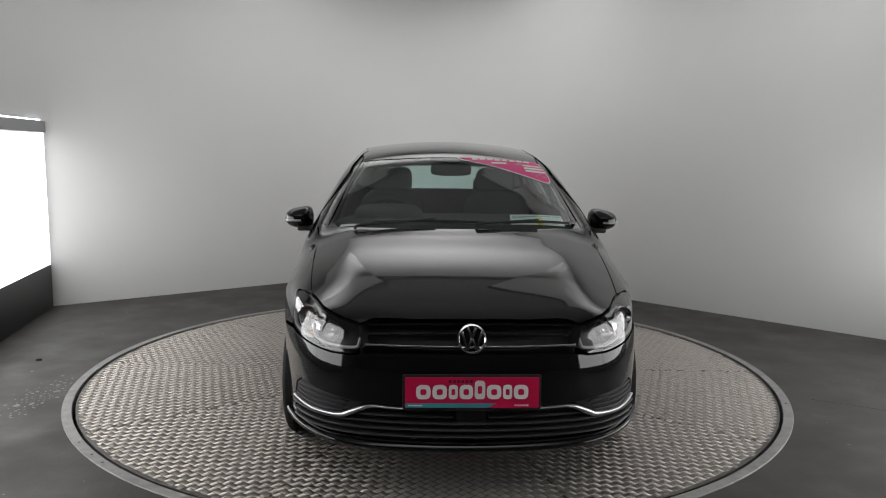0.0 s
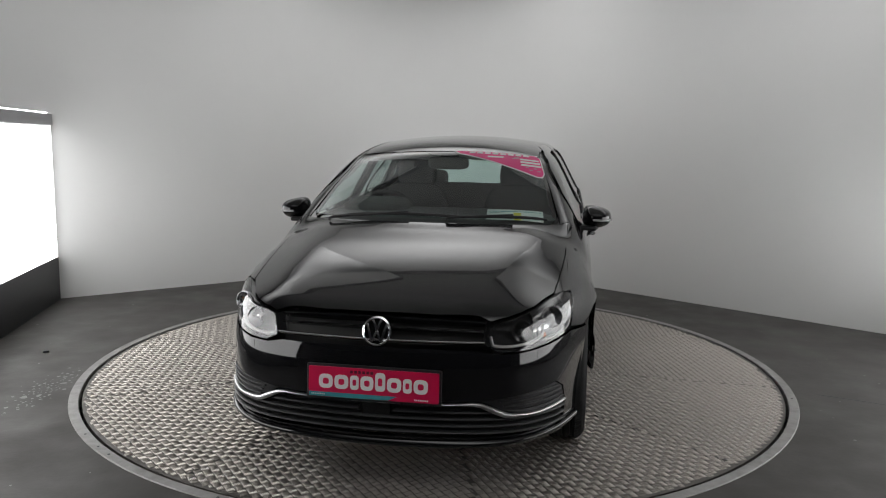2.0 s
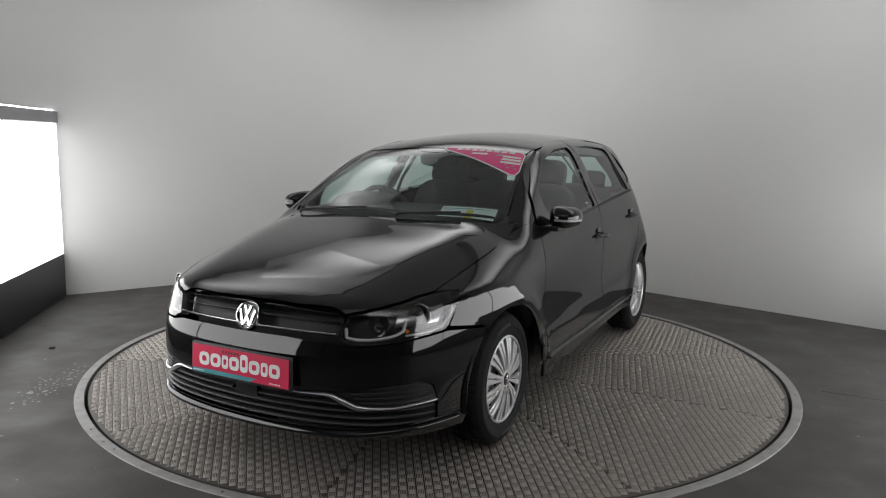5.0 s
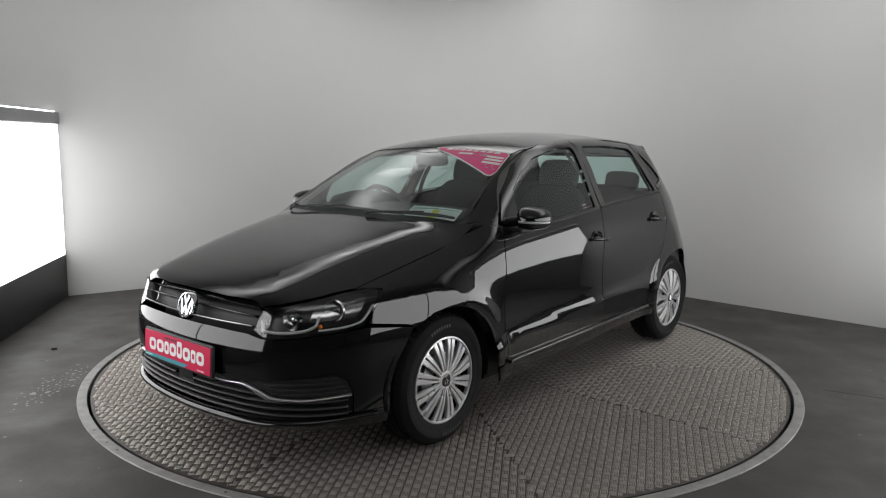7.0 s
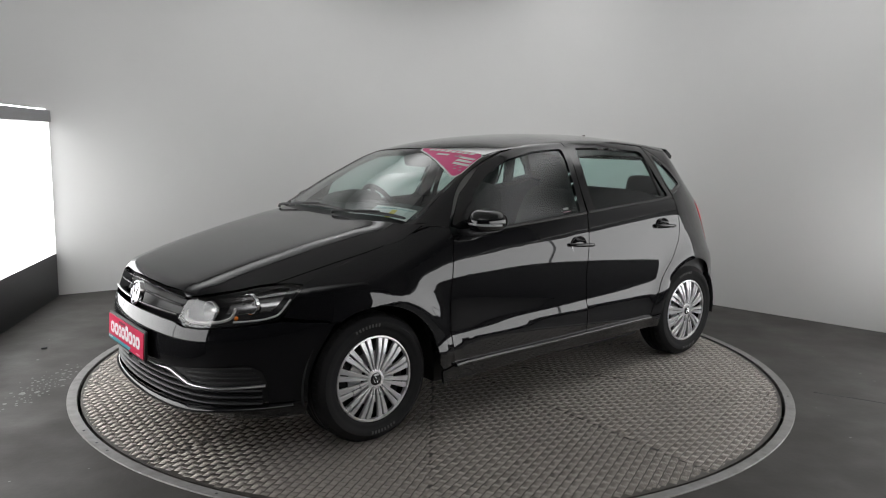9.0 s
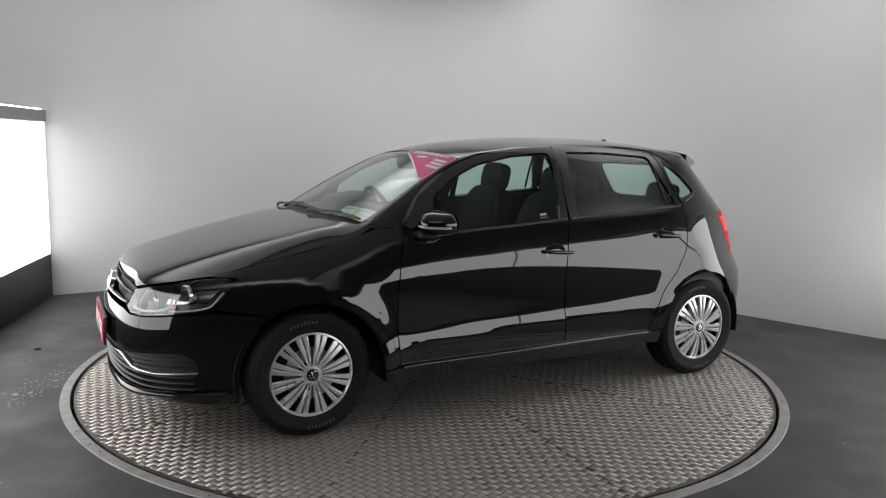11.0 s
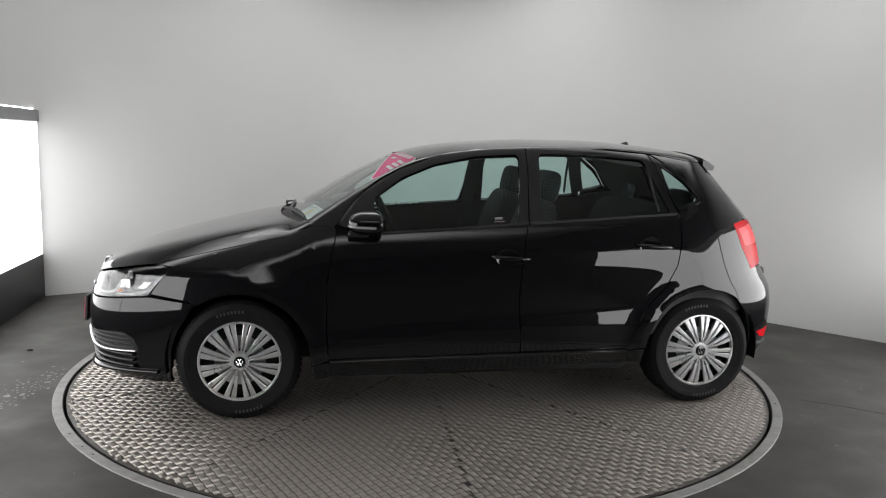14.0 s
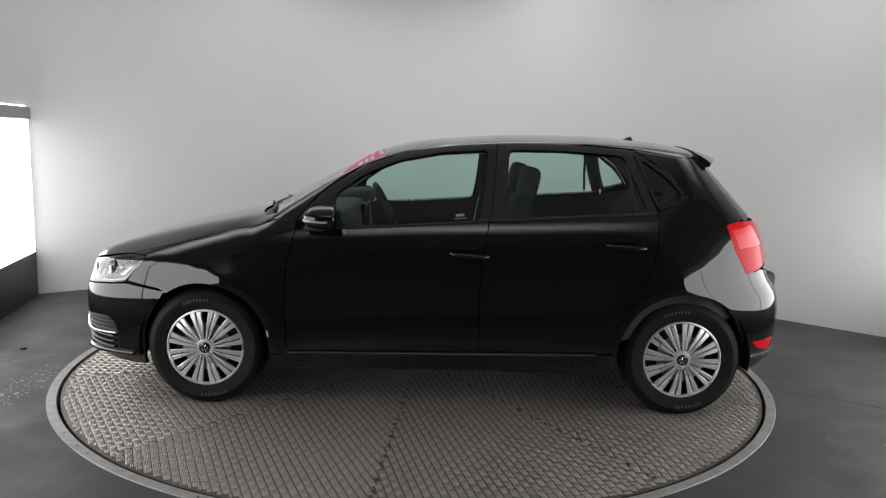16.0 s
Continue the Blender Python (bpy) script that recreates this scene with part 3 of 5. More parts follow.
def cut(outline, step_u, step_v):
    """Triangulates a flat outline and cuts it into a fine net."""
    bm = bmesh.new()
    vs = [bm.verts.new((u, v, 0)) for u, v in outline]
    for a, b, c in ears(outline):
        bm.faces.new((vs[a], vs[b], vs[c]))
    us, ws = [p[0] for p in outline], [p[1] for p in outline]
    for lo, hi, step, no in ((min(us), max(us), step_u, (1, 0, 0)), (min(ws), max(ws), step_v, (0, 1, 0))):
        k = max(int((hi - lo) / step), 1)
        for i in range(1, k + 1):
            c = lo + (hi - lo) * (i - 0.37) / k
            bmesh.ops.bisect_plane(bm, geom=bm.verts[:] + bm.edges[:] + bm.faces[:], dist=1e-6, plane_co=Vector(no) * c, plane_no=no)
    bmesh.ops.remove_doubles(bm, verts=bm.verts[:], dist=1e-5)
    bm.verts.index_update()
    return bm


def panel(name, outline, view, mat, parent, side=1, lift=0.0, fold=0.014, step=0.035, label="", round_=0.008):
    """A pressed panel of the skin with folded edges."""
    pts = fillet(outline, round_ if view in ("side", "top", "back") else round_ * 60, 3) if round_ and view != "front" and view != "rear" else outline
    if view in ("front", "rear"):
        # long edges get extra points, so that they follow the bow of the skin
        fine = []
        for i, p in enumerate(pts):
            q = pts[(i + 1) % len(pts)]
            n = max(int(abs(q[0] - p[0]) / 3), 1)
            fine += [(p[0] + (q[0] - p[0]) * j / n, p[1] + (q[1] - p[1]) * j / n) for j in range(n)]
        pts = fine
    su = step if view in ("side", "top", "back") else step * 50
    bm = cut(pts, su, step)
    uv = np.array([(v.co.x, v.co.y) for v in bm.verts])
    p, n = skin(uv, view, side, lift)
    faces = [[v.index for v in f.verts] for f in bm.faces]
    rim = [(e.verts[0].index, e.verts[1].index) for e in bm.edges if len(e.link_faces) == 1]
    bm.free()
    # faces look outwards
    out = []
    for f in faces:
        a, b, c = p[f[0]], p[f[1]], p[f[2]]
        nn = np.cross(b - a, c - a)
        out.append(f if nn @ n[f].mean(0) > 0 else f[::-1])
    verts, norms = list(p), list(n)
    if fold:
        made = {}
        mid = p.mean(0)
        for a, b in rim:
            quad = []
            for i in (a, b):
                if i not in made:
                    made[i] = len(verts)
                    verts.extend([p[i], p[i] - n[i] * fold])
                    away = p[i] - mid
                    away = away - n[i] * (away @ n[i])
                    away = away / max(np.linalg.norm(away), 1e-6)
                    norms.extend([away, away])
                quad.append(made[i])
            out.append([quad[0], quad[1], quad[1] + 1, quad[0] + 1])
    return mesh_object(name, verts, out, mat, parent, normals=norms, label=label)


def settle(p, lift=0.0):
    """Moves points onto the skin along its own normal."""
    for _ in range(12):
        f = body(p) - lift
        p = p - gradient(p) * f[..., None] * 0.9
    return p


def resample(line, n):
    line = np.asarray(line, float)
    d = np.r_[0, np.cumsum(np.linalg.norm(np.diff(line, axis=0), axis=1))]
    t = np.linspace(0, d[-1], n)
    return np.stack([np.interp(t, d, line[:, k]) for k in range(line.shape[1])], -1)


def smooth_line(pts, n):
    """A rounded line through a few points."""
    pts = np.asarray(pts, float)
    d = np.r_[0, np.cumsum(np.linalg.norm(np.diff(pts, axis=0), axis=1))]
    t = np.linspace(0, d[-1], n)
    return np.stack([Spline(*zip(d, pts[:, k]))(t) for k in range(pts.shape[1])], -1)


def band(name, lineA, lineB, mat, parent, side=1, across=6, lift=0.0, fold=0.012, label="", closed=False):
    """A strip of the skin between two lines of points."""
    A, B = np.asarray(lineA, float), np.asarray(lineB, float)
    n = len(A)
    t = np.linspace(0, 1, across + 1)
    P = A[None] * (1 - t)[:, None, None] + B[None] * t[:, None, None]
    P = settle(P.reshape(-1, 3), lift).reshape(across + 1, n, 3)
    N = gradient(P.reshape(-1, 3)).reshape(across + 1, n, 3)
    V, Q, faces = list(P.reshape(-1, 3)), list(N.reshape(-1, 3)), []
    m = n if closed else n - 1
    for i in range(across):
        for j in range(m):
            q = (j + 1) % n
            faces.append([i * n + j, i * n + q, (i + 1) * n + q, (i + 1) * n + j])
    if fold:
        for row, way in ((0, P[0] - P[1]), (across, P[-1] - P[-2])):
            o = len(V)
            way = way / np.maximum(np.linalg.norm(way, axis=1, keepdims=True), 1e-6)
            for j in range(n):
                V.extend([P[row, j], P[row, j] - N[row, j] * fold])
                Q.extend([way[j], way[j]])
            for j in range(m):
                q = (j + 1) % n
                faces.append([o + 2 * j, o + 2 * q, o + 2 * q + 1, o + 2 * j + 1])
    V, Q = np.array(V), np.array(Q)
    if side < 0:
        V, Q = V * (1, -1, 1), Q * (1, -1, 1)
    out = []
    for f in faces:
        nn = np.cross(V[f[1]] - V[f[0]], V[f[2]] - V[f[0]])
        out.append(f if nn @ Q[f].mean(0) > 0 else f[::-1])
    return mesh_object(name, V, out, mat, parent, normals=Q, label=label)

build_plates(turntable)
car = empty("hatchback_car", "glossy black five-door hatchback car on the turntable", "car")

# ---------------------------------------------------------------- body panels
# outlines in side view (x, z)
FRONT_DOOR = [(0.765, 0.925), (0.79, 0.82), (0.812, 0.66), (0.812, 0.48), (0.80, 0.305), (-0.186, 0.318), (-0.180, 0.45), (-0.172, 0.63), (-0.188, 0.83), (-0.215, 0.985), (0.25, 0.951), (0.62, 0.928)]
REAR_DOOR = [(-0.192, 0.318), (-0.78, 0.330), (-0.795, 0.38), (-0.845, 0.485), (-0.90, 0.575), (-0.99, 0.675), (-1.045, 0.78), (-1.068, 0.90), (-1.078, 1.041), (-0.62, 1.012), (-0.221, 0.986), (-0.194, 0.83), (-0.178, 0.63), (-0.186, 0.45)]
WIN_FRONT = [(0.52, 0.945), (0.25, 0.966), (-0.172, 0.996), (-0.195, 1.15), (-0.210, 1.345), (0.02, 1.33), (0.25, 1.283), (0.42, 1.213), (0.57, 1.11), (0.578, 1.02)]
OUT_FRONT = [(0.62, 0.931), (0.25, 0.955), (-0.218, 0.989), (-0.240, 1.15), (-0.258, 1.378), (0.01, 1.365), (0.25, 1.317), (0.44, 1.247), (0.64, 1.115), (0.752, 0.975)]
WIN_REAR = [(-0.295, 1.003), (-0.62, 1.027), (-1.03, 1.056), (-0.975, 1.185), (-0.915, 1.332), (-0.6, 1.352), (-0.325, 1.350)]
OUT_REAR = [(-0.230, 0.990), (-0.62, 1.016), (-1.075, 1.045), (-1.018, 1.20), (-0.958, 1.362), (-0.6, 1.385), (-0.265, 1.380)]
WIN_QUARTER = [(-1.080, 1.088), (-1.225, 1.128), (-1.135, 1.225), (-1.010, 1.318), (-1.040, 1.19)]
OUT_QUARTER = [(-1.083, 1.063), (-1.243, 1.118), (-1.150, 1.243), (-0.968, 1.360), (-1.024, 1.19)]


def arch(cx, r, a0, a1, n=12):
    return [(cx + r * math.cos(radians(a0 + (a1 - a0) * i / n)), 0.30 + r * math.sin(radians(a0 + (a1 - a0) * i / n))) for i in range(n + 1)]


def even(loop, n):
    out = []
    for i, p in enumerate(loop):
        q = loop[(i + 1) % len(loop)]
        out += [(p[0] + (q[0] - p[0]) * j / n, p[1] + (q[1] - p[1]) * j / n) for j in range(n)]
    return out


def window_frame(name, inner, outer, mat, parent, s, lift=0.003):
    a, _ = skin(even(fillet(inner, 0.025, 3), 3), "side")
    b, _ = skin(even(fillet(outer, 0.012, 3), 3), "side")
    return band(name, b, a, mat, parent, s, across=3, lift=lift, fold=0.02, closed=True)


def rail(name, pts, norms, out, high, mat, parent, label="", sink=0.0):
    """A bar with a rounded face that follows a line on the skin."""
    pts, norms = np.asarray(pts), np.asarray(norms)
    n = len(pts)
    tang = np.gradient(pts, axis=0)
    tang /= np.linalg.norm(tang, axis=1, keepdims=True)
    across = np.cross(tang, norms)
    across /= np.linalg.norm(across, axis=1, keepdims=True)
    prof = [(-0.5, 0.0), (-0.5, 0.55), (-0.3, 0.92), (0.0, 1.0), (0.3, 0.92), (0.5, 0.55), (0.5, 0.0)]
    H = high if isinstance(high, (list, np.ndarray)) else [high] * n
    bm = bmesh.new()
    rings = [[bm.verts.new(pts[i] + across[i] * u * H[i] + norms[i] * (w * out - sink)) for u, w in prof] for i in range(n)]
    for A, B in zip(rings, rings[1:]):
        for k in range(len(prof)):
            q = (k + 1) % len(prof)
            bm.faces.new((A[k], A[q], B[q], B[k]))
    bm.faces.new(rings[0])
    bm.faces.new(rings[-1][::-1])
    bmesh.ops.recalc_face_normals(bm, faces=bm.faces[:])
    return part(name, bm, mat, parent, label, angle=50)


def skin_rail(name, line, view, out, high, mat, parent, lift=0.0, n=40, label="", side=1, sink=0.0):
    p, nn = skin(smooth_line(line, n), view, side, lift)
    return rail(name, p, nn, out, high, mat, parent, label, sink)


def build_side(s):
    door = panel("front_door", FRONT_DOOR, "side", PAINT, car, s)
    handle_set(door, s, -0.125, 0.823)
    window_frame("window_frame", WIN_FRONT, OUT_FRONT, GLOSSBLACK, door, s)
    skin_rail("belt_seal", [(0.60, 0.936), (0.25, 0.958), (-0.21, 0.991)], "side", 0.006, 0.014, SEAL, door, side=s, n=14, sink=-0.002)
    g = panel("door_window", WIN_FRONT, "side", GLASS, door, s, lift=-0.006, fold=0, label="tinted door window")
    g.visible_shadow = False
    door = panel("rear_door", REAR_DOOR, "side", PAINT, car, s)
    handle_set(door, s, -0.912, 0.884)
    window_frame("window_frame", WIN_REAR, OUT_REAR, GLOSSBLACK, door, s)
    skin_rail("belt_seal", [(-0.235, 0.993), (-0.62, 1.020), (-1.06, 1.048)], "side", 0.006, 0.014, SEAL, door, side=s, n=14, sink=-0.002)
    g = panel("door_window", WIN_REAR, "side", GLASS, door, s, lift=-0.006, fold=0, label="tinted door window")
    g.visible_shadow = False
    skin_rail("window_divider", [(-0.962, 1.062), (-0.945, 1.20), (-0.935, 1.325)], "side", 0.006, 0.016, SEAL, door, side=s, n=10, lift=-0.004)
    # front wing between door, hood, lamp and bumper
    wing = [(0.771, 0.925), (0.796, 0.82), (0.818, 0.66), (0.818, 0.48), (0.806, 0.305), (0.875, 0.292)] + arch(1.235, 0.345, 178, 54, 16) + [(1.47, 0.603), (1.655, 0.630), (1.60, 0.71), (1.555, 0.762), (1.4, 0.812), (1.2, 0.869), (1.0, 0.924), (0.86, 0.972), (0.77, 0.962)]
    panel("front_wing", wing, "side", PAINT, car, s)
    round_arch = [(-1.235 + 0.352 * math.cos(radians(d)), 0.30 + 0.352 * math.sin(radians(d))) for d in range(6, 138, 6)]
    back = [(-0.786, 0.330), (-0.876, 0.338)] + round_arch + [(-1.50, 0.672), (-1.63, 0.738), (-1.612, 0.752), (-1.555, 0.86), (-1.512, 0.990), (-1.57, 1.018), (-1.62, 1.03), (-1.48, 1.20), (-1.37, 1.318), (-1.2, 1.333), (-0.985, 1.366), (-1.15, 1.248), (-1.248, 1.118), (-1.083, 1.058), (-1.074, 0.90), (-1.051, 0.78), (-0.996, 0.675), (-0.906, 0.575), (-0.851, 0.485), (-0.801, 0.38)]
    panel("quarter_panel", back, "side", PAINT, car, s)
    qf = window_frame("quarter_window_frame", WIN_QUARTER, OUT_QUARTER, GLOSSBLACK, car, s)
    g = panel("quarter_window", WIN_QUARTER, "side", GLASS, qf, s, lift=-0.006, fold=0, label="tinted quarter window")
    g.visible_shadow = False
    # roof rail and front pillar in one pressing
    top, _ = skin(smooth_line([(0.915, 0.668), (0.66, 0.605), (0.40, 0.540), (0.30, 0.527), (0.0, 0.528), (-0.5, 0.528), (-1.0, 0.525), (-1.38, 0.50)], 60), "top")
    low, _ = skin(smooth_line([(0.775, 0.968), (0.648, 1.124), (0.445, 1.253), (0.25, 1.323), (0.0, 1.371), (-0.26, 1.386), (-0.6, 1.391), (-0.985, 1.370), (-1.2, 1.337), (-1.37, 1.322)], 60), "side")
    band("roof_rail", top, low, PAINT, car, s, across=8)
    sill = [(0.885, 0.284), (0.80, 0.297), (-0.78, 0.322), (-0.875, 0.330), (-0.865, 0.255), (0.87, 0.215)]
    panel("sill", sill, "side", PAINT, car, s, lift=0.002)
    skin_rail("sill_lip", [(0.80, 0.300), (0.0, 0.312), (-0.78, 0.325)], "side", 0.020, 0.018, GLOSSBLACK, car, side=s, n=24, sink=-0.002)
    # tail lamp round the corner
    lamp = panel("tail_lamp", [(66.0, 0.992), (58, 1.006), (40, 1.002), (36, 0.79), (52, 0.755), (59.5, 0.742), (63.7, 0.86)], "rear", REDLENS, car, s, lift=0.002, label="red tail lamp lens")
    panel("lamp_chamber", [(63.5, 0.965), (50, 0.985), (45, 0.88), (61, 0.87)], "rear", REFLECT_RED, lamp, s, lift=0.004, fold=0.004)
    panel("rear_reflector", [(58, 0.385), (44, 0.385), (46, 0.325), (54, 0.345)], "rear", REDLENS, car, s, lift=0.003, label="red rear reflector")
    # wheel arch liners
    for cx in (1.235, -1.235):
        bm = bmesh.new()
        rows = []
        for d in range(-10, 191, 8):
            x, z = cx + 0.356 * math.cos(radians(d)), 0.30 + 0.356 * math.sin(radians(d))
            rows.append([bm.verts.new((x, s * y, z)) for y in (0.45, 0.6, 0.70, 0.79)])
        for A, B in zip(rows, rows[1:]):
            for k in range(3):
                bm.faces.new((A[k], A[k + 1], B[k + 1], B[k]))
        bm.faces.new([r[0] for r in rows])
        part("arch_liner", bm, SEAL, car, smooth=False)
    # inner side trim behind the doors
    panel("side_trim", [(-0.80, 0.36), (-1.60, 0.55), (-1.60, 0.98), (-1.50, 1.04), (-1.26, 1.085), (-1.09, 1.05), (-0.92, 0.9)], "side", INTERIOR, car, s, lift=-0.06, fold=0, step=0.1)
    panel("side_trim", [(-1.27, 1.10), (-1.55, 1.05), (-1.38, 1.27), (-1.06, 1.325), (-1.17, 1.22)], "side", INTERIOR, car, s, lift=-0.05, fold=0, step=0.1)
    skin_rail("sill_edge", [(0.79, 0.302), (0.0, 0.313), (-0.78, 0.327)], "side", 0.010, 0.010, PAINT, car, side=s, n=24, lift=0.001)
    # inner door cards
    for line in (FRONT_DOOR, REAR_DOOR):
        panel("door_card", line, "side", INTERIOR, car, s, lift=-0.07, fold=0, step=0.1)


def handle_set(door, s, x, z):
    """Pull handle over a round dish."""
    p, n = skin([(x + 0.02, z)], "side")
    p, n = p[0], n[0]
    bm = lathe([(0.0005, 0.0), (0.03, 0.0012), (0.047, 0.0045), (0.054, 0.006), (0.056, 0.002)], 32, axis="y")
    m = Matrix.Translation((p[0], s * (p[1] - 0.003), p[2])) @ Matrix.Diagonal((1.15, s, 0.85, 1))
    bmesh.ops.transform(bm, matrix=m, verts=bm.verts[:])
    part("handle_dish", bm, GLOSSBLACK, door)
    path = [(x + 0.105, p[1] + 0.008), (x + 0.08, p[1] + 0.030), (x + 0.03, p[1] + 0.040), (x - 0.03, p[1] + 0.041), (x - 0.07, p[1] + 0.036), (x - 0.10, p[1] + 0.012)]
    line = smooth_line(path, 16)
    bm = bmesh.new()
    rings = []
    for i, (px, py) in enumerate(line):
        h = 0.011 * (0.7 + 0.3 * math.sin(math.pi * i / 15))
        rings.append([bm.verts.new((px, s * (py + 0.008 * math.cos(a) - 0.006), z + 0.006 * (px - x) / 0.1 + h * math.sin(a))) for a in [k * math.tau / 10 for k in range(10)]])
    for A, B in zip(rings, rings[1:]):
        for k in range(10):
            bm.faces.new((A[k], A[(k + 1) % 10], B[(k + 1) % 10], B[k]))
    bm.faces.new(rings[0])
    bm.faces.new(rings[-1])
    bmesh.ops.recalc_face_normals(bm, faces=bm.faces[:])
    part("door_handle", bm, PAINT, door, "black pull handle")


GREYFILM = material("frosted_film", (0.30, 0.32, 0.32), 0.6)
REFLECT_RED = material("red_lamp_chamber", (0.72, 0.015, 0.03), 0.3, spec=0.3)
for s in (1, -1):
    build_side(s)

lamp_top, _ = skin([(28.5, 0.700), (33, 0.714), (37, 0.726), (42, 0.740), (48, 0.757), (53, 0.766), (57, 0.773)], "front")
hood_edge = [(float(lamp_top[5][0]), float(lamp_top[5][1])), (1.52, 0.676), (1.36, 0.690), (1.2, 0.700), (1.0, 0.706), (0.893, 0.704)]
hood_half = [(1.972, 0.0), (1.968, 0.22), (1.950, 0.38)] + [(float(q[0]), float(q[1])) for q in lamp_top[:5]] + hood_edge + [(0.955, 0.60), (1.01, 0.45), (1.045, 0.25), (1.055, 0.0)]
panel("hood", hood_half + [(x, -y) for x, y in hood_half[-2:0:-1]], "top", PAINT, car, fold=0.016)
lamp_end, _ = skin([(61.6, 0.762)], "front")
for s in (1, -1):
    # rounded upper wing edge between hood and flank
    a, _ = skin(smooth_line([(x, y + 0.005) for x, y in hood_edge] + [(0.79, 0.712)], 50), "top")
    b, _ = skin(smooth_line([(float(lamp_end[0][0]), float(lamp_end[0][2])), (1.4, 0.812), (1.2, 0.869), (1.0, 0.924), (0.86, 0.972), (0.772, 0.965)], 50), "side")
    band("wing_edge", a, b, PAINT, car, s, across=6, fold=0.0)
    panel("cowl_corner", [(0.955, 0.612), (0.895, 0.705), (0.79, 0.72), (0.86, 0.655)], "top", GLOSSBLACK, car, s, lift=-0.002)
ws_half = [(1.00, 0.0), (0.985, 0.3), (0.935, 0.55), (0.885, 0.650), (0.60, 0.588), (0.335, 0.524), (0.375, 0.3), (0.39, 0.0)]
ws = panel("windscreen", ws_half + [(x, -y) for x, y in ws_half[-2:0:-1]], "top", SCREENGLASS, car, fold=0, lift=-0.003, label="windscreen of tinted glass")
ws.visible_shadow = False
# black printed border of the screen
for s in (1, -1):
    panel("screen_border", [(0.884, 0.648), (0.60, 0.587), (0.336, 0.5225), (0.345, 0.508), (0.60, 0.568), (0.875, 0.626)], "top", GLOSSBLACK, ws, s, lift=-0.0015, fold=0, round_=0)
panel("screen_border", [(0.391, 0.13), (0.391, -0.13), (0.430, -0.10), (0.445, 0.0), (0.430, 0.10)], "top", GLOSSBLACK, ws, lift=-0.0015, fold=0, round_=0)
# scuttle under the wipers
sc_half = [(1.052, 0.0), (1.04, 0.26), (1.005, 0.46), (0.95, 0.61), (0.93, 0.60), (0.98, 0.3), (0.995, 0.0)]
panel("scuttle_panel", sc_half + [(x, -y) for x, y in sc_half[-2:0:-1]], "top", PLASTIC, car, lift=-0.012, fold=0.01)
rf_half = [(0.384, 0.0), (0.370, 0.3), (0.330, 0.519), (0.0, 0.522), (-0.5, 0.522), (-1.0, 0.519), (-1.37, 0.495), (-1.405, 0.3), (-1.415, 0.0)]
panel("roof", rf_half + [(x, -y) for x, y in rf_half[-2:0:-1]], "top", PAINT, car)
panel("headliner", rf_half + [(x, -y) for x, y in rf_half[-2:0:-1]], "top", HEADLINER, car, lift=-0.04, fold=0)

# ---------------------------------------------------------------- front end
bump = [(0, 0.598), (14, 0.598), (25, 0.594), (29, 0.580), (35, 0.580), (44, 0.594), (55, 0.612), (70, 0.588), (67.5, 0.53), (64.3, 0.45), (62.3, 0.36), (62, 0.262), (51.8, 0.262), (51.8, 0.345), (50.2, 0.405), (46.5, 0.436), (33, 0.414), (25, 0.400), (0, 0.398)]
bumper = panel("front_bumper", bump + [(-a, z) for a, z in bump[-2:0:-1]], "front", PAINT, car, fold=0.03, step=0.02)
lip = [(0, 0.246), (26, 0.250), (50, 0.258), (62, 0.258), (61.5, 0.19), (40, 0.185), (0, 0.185)]
panel("lower_lip", lip + [(-a, z) for a, z in lip[-2:0:-1]], "front", PAINT, bumper, fold=0.02, step=0.02)
skin_rail("splitter", [(-58, 0.245), (-40, 0.238), (-26, 0.228), (0, 0.222), (26, 0.228), (40, 0.238), (58, 0.245)], "front", 0.022, 0.022, PAINT, bumper, n=80)
# lower intake: dark back and four slats
low = [(0, 0.396), (25, 0.396), (33, 0.40), (47, 0.43), (51.6, 0.36), (51.6, 0.262), (26, 0.246), (0, 0.244)]
grille = panel("lower_grille", low + [(-a, z) for a, z in low[-2:0:-1]], "front", PLASTIC, bumper, lift=-0.035, fold=0, step=0.03)
for z in (0.268, 0.296, 0.324, 0.352):
    for a, b in ((-49, -4.5), (4.5, 49)) if z > 0.33 else ((-50, 50),):
        if z > 0.34:
            a, b = max(a, -29), min(b, 29)
        skin_rail("grille_slat", [(a, z), ((a + b) / 2, z), (b, z)], "front", 0.03, 0.013, PLASTIC, grille, lift=-0.03, n=50)
# fog inserts with ribs and chrome
for s in (1, -1):
    ins = panel("fog_insert", [(26, 0.396), (33, 0.332), (51.2, 0.332), (51.4, 0.35), (50, 0.40), (46.5, 0.43), (33, 0.408)], "front", PLASTIC, bumper, s, lift=-0.010, fold=0, step=0.02)
    for i in range(4):
        z0 = 0.355 + 0.019 * i
        skin_rail("insert_rib", [(31.5 - 0.8 * i + (3 if i == 3 else 0), z0), (42, z0 + 0.002 * i), (50.3 - 0.9 * i, z0 + 0.004)], "front", 0.010, 0.007, PLASTIC, ins, lift=-0.011, n=24, side=s)
    q, qn = skin(resample([(16.5, 0.387), (23.5, 0.389), (25.5, 0.383), (31, 0.340), (33, 0.336), (40, 0.333), (51, 0.342)], 70), "front", s, -0.004)
    grow = [0.006 + 0.012 * math.exp(-(((i / 69 - 0.36) / 0.16) ** 2)) + 0.004 * min(1, i / 30) for i in range(70)]
    rail("chrome_strip", q, qn, 0.014, grow, SATIN, bumper, "satin chrome trim strip")
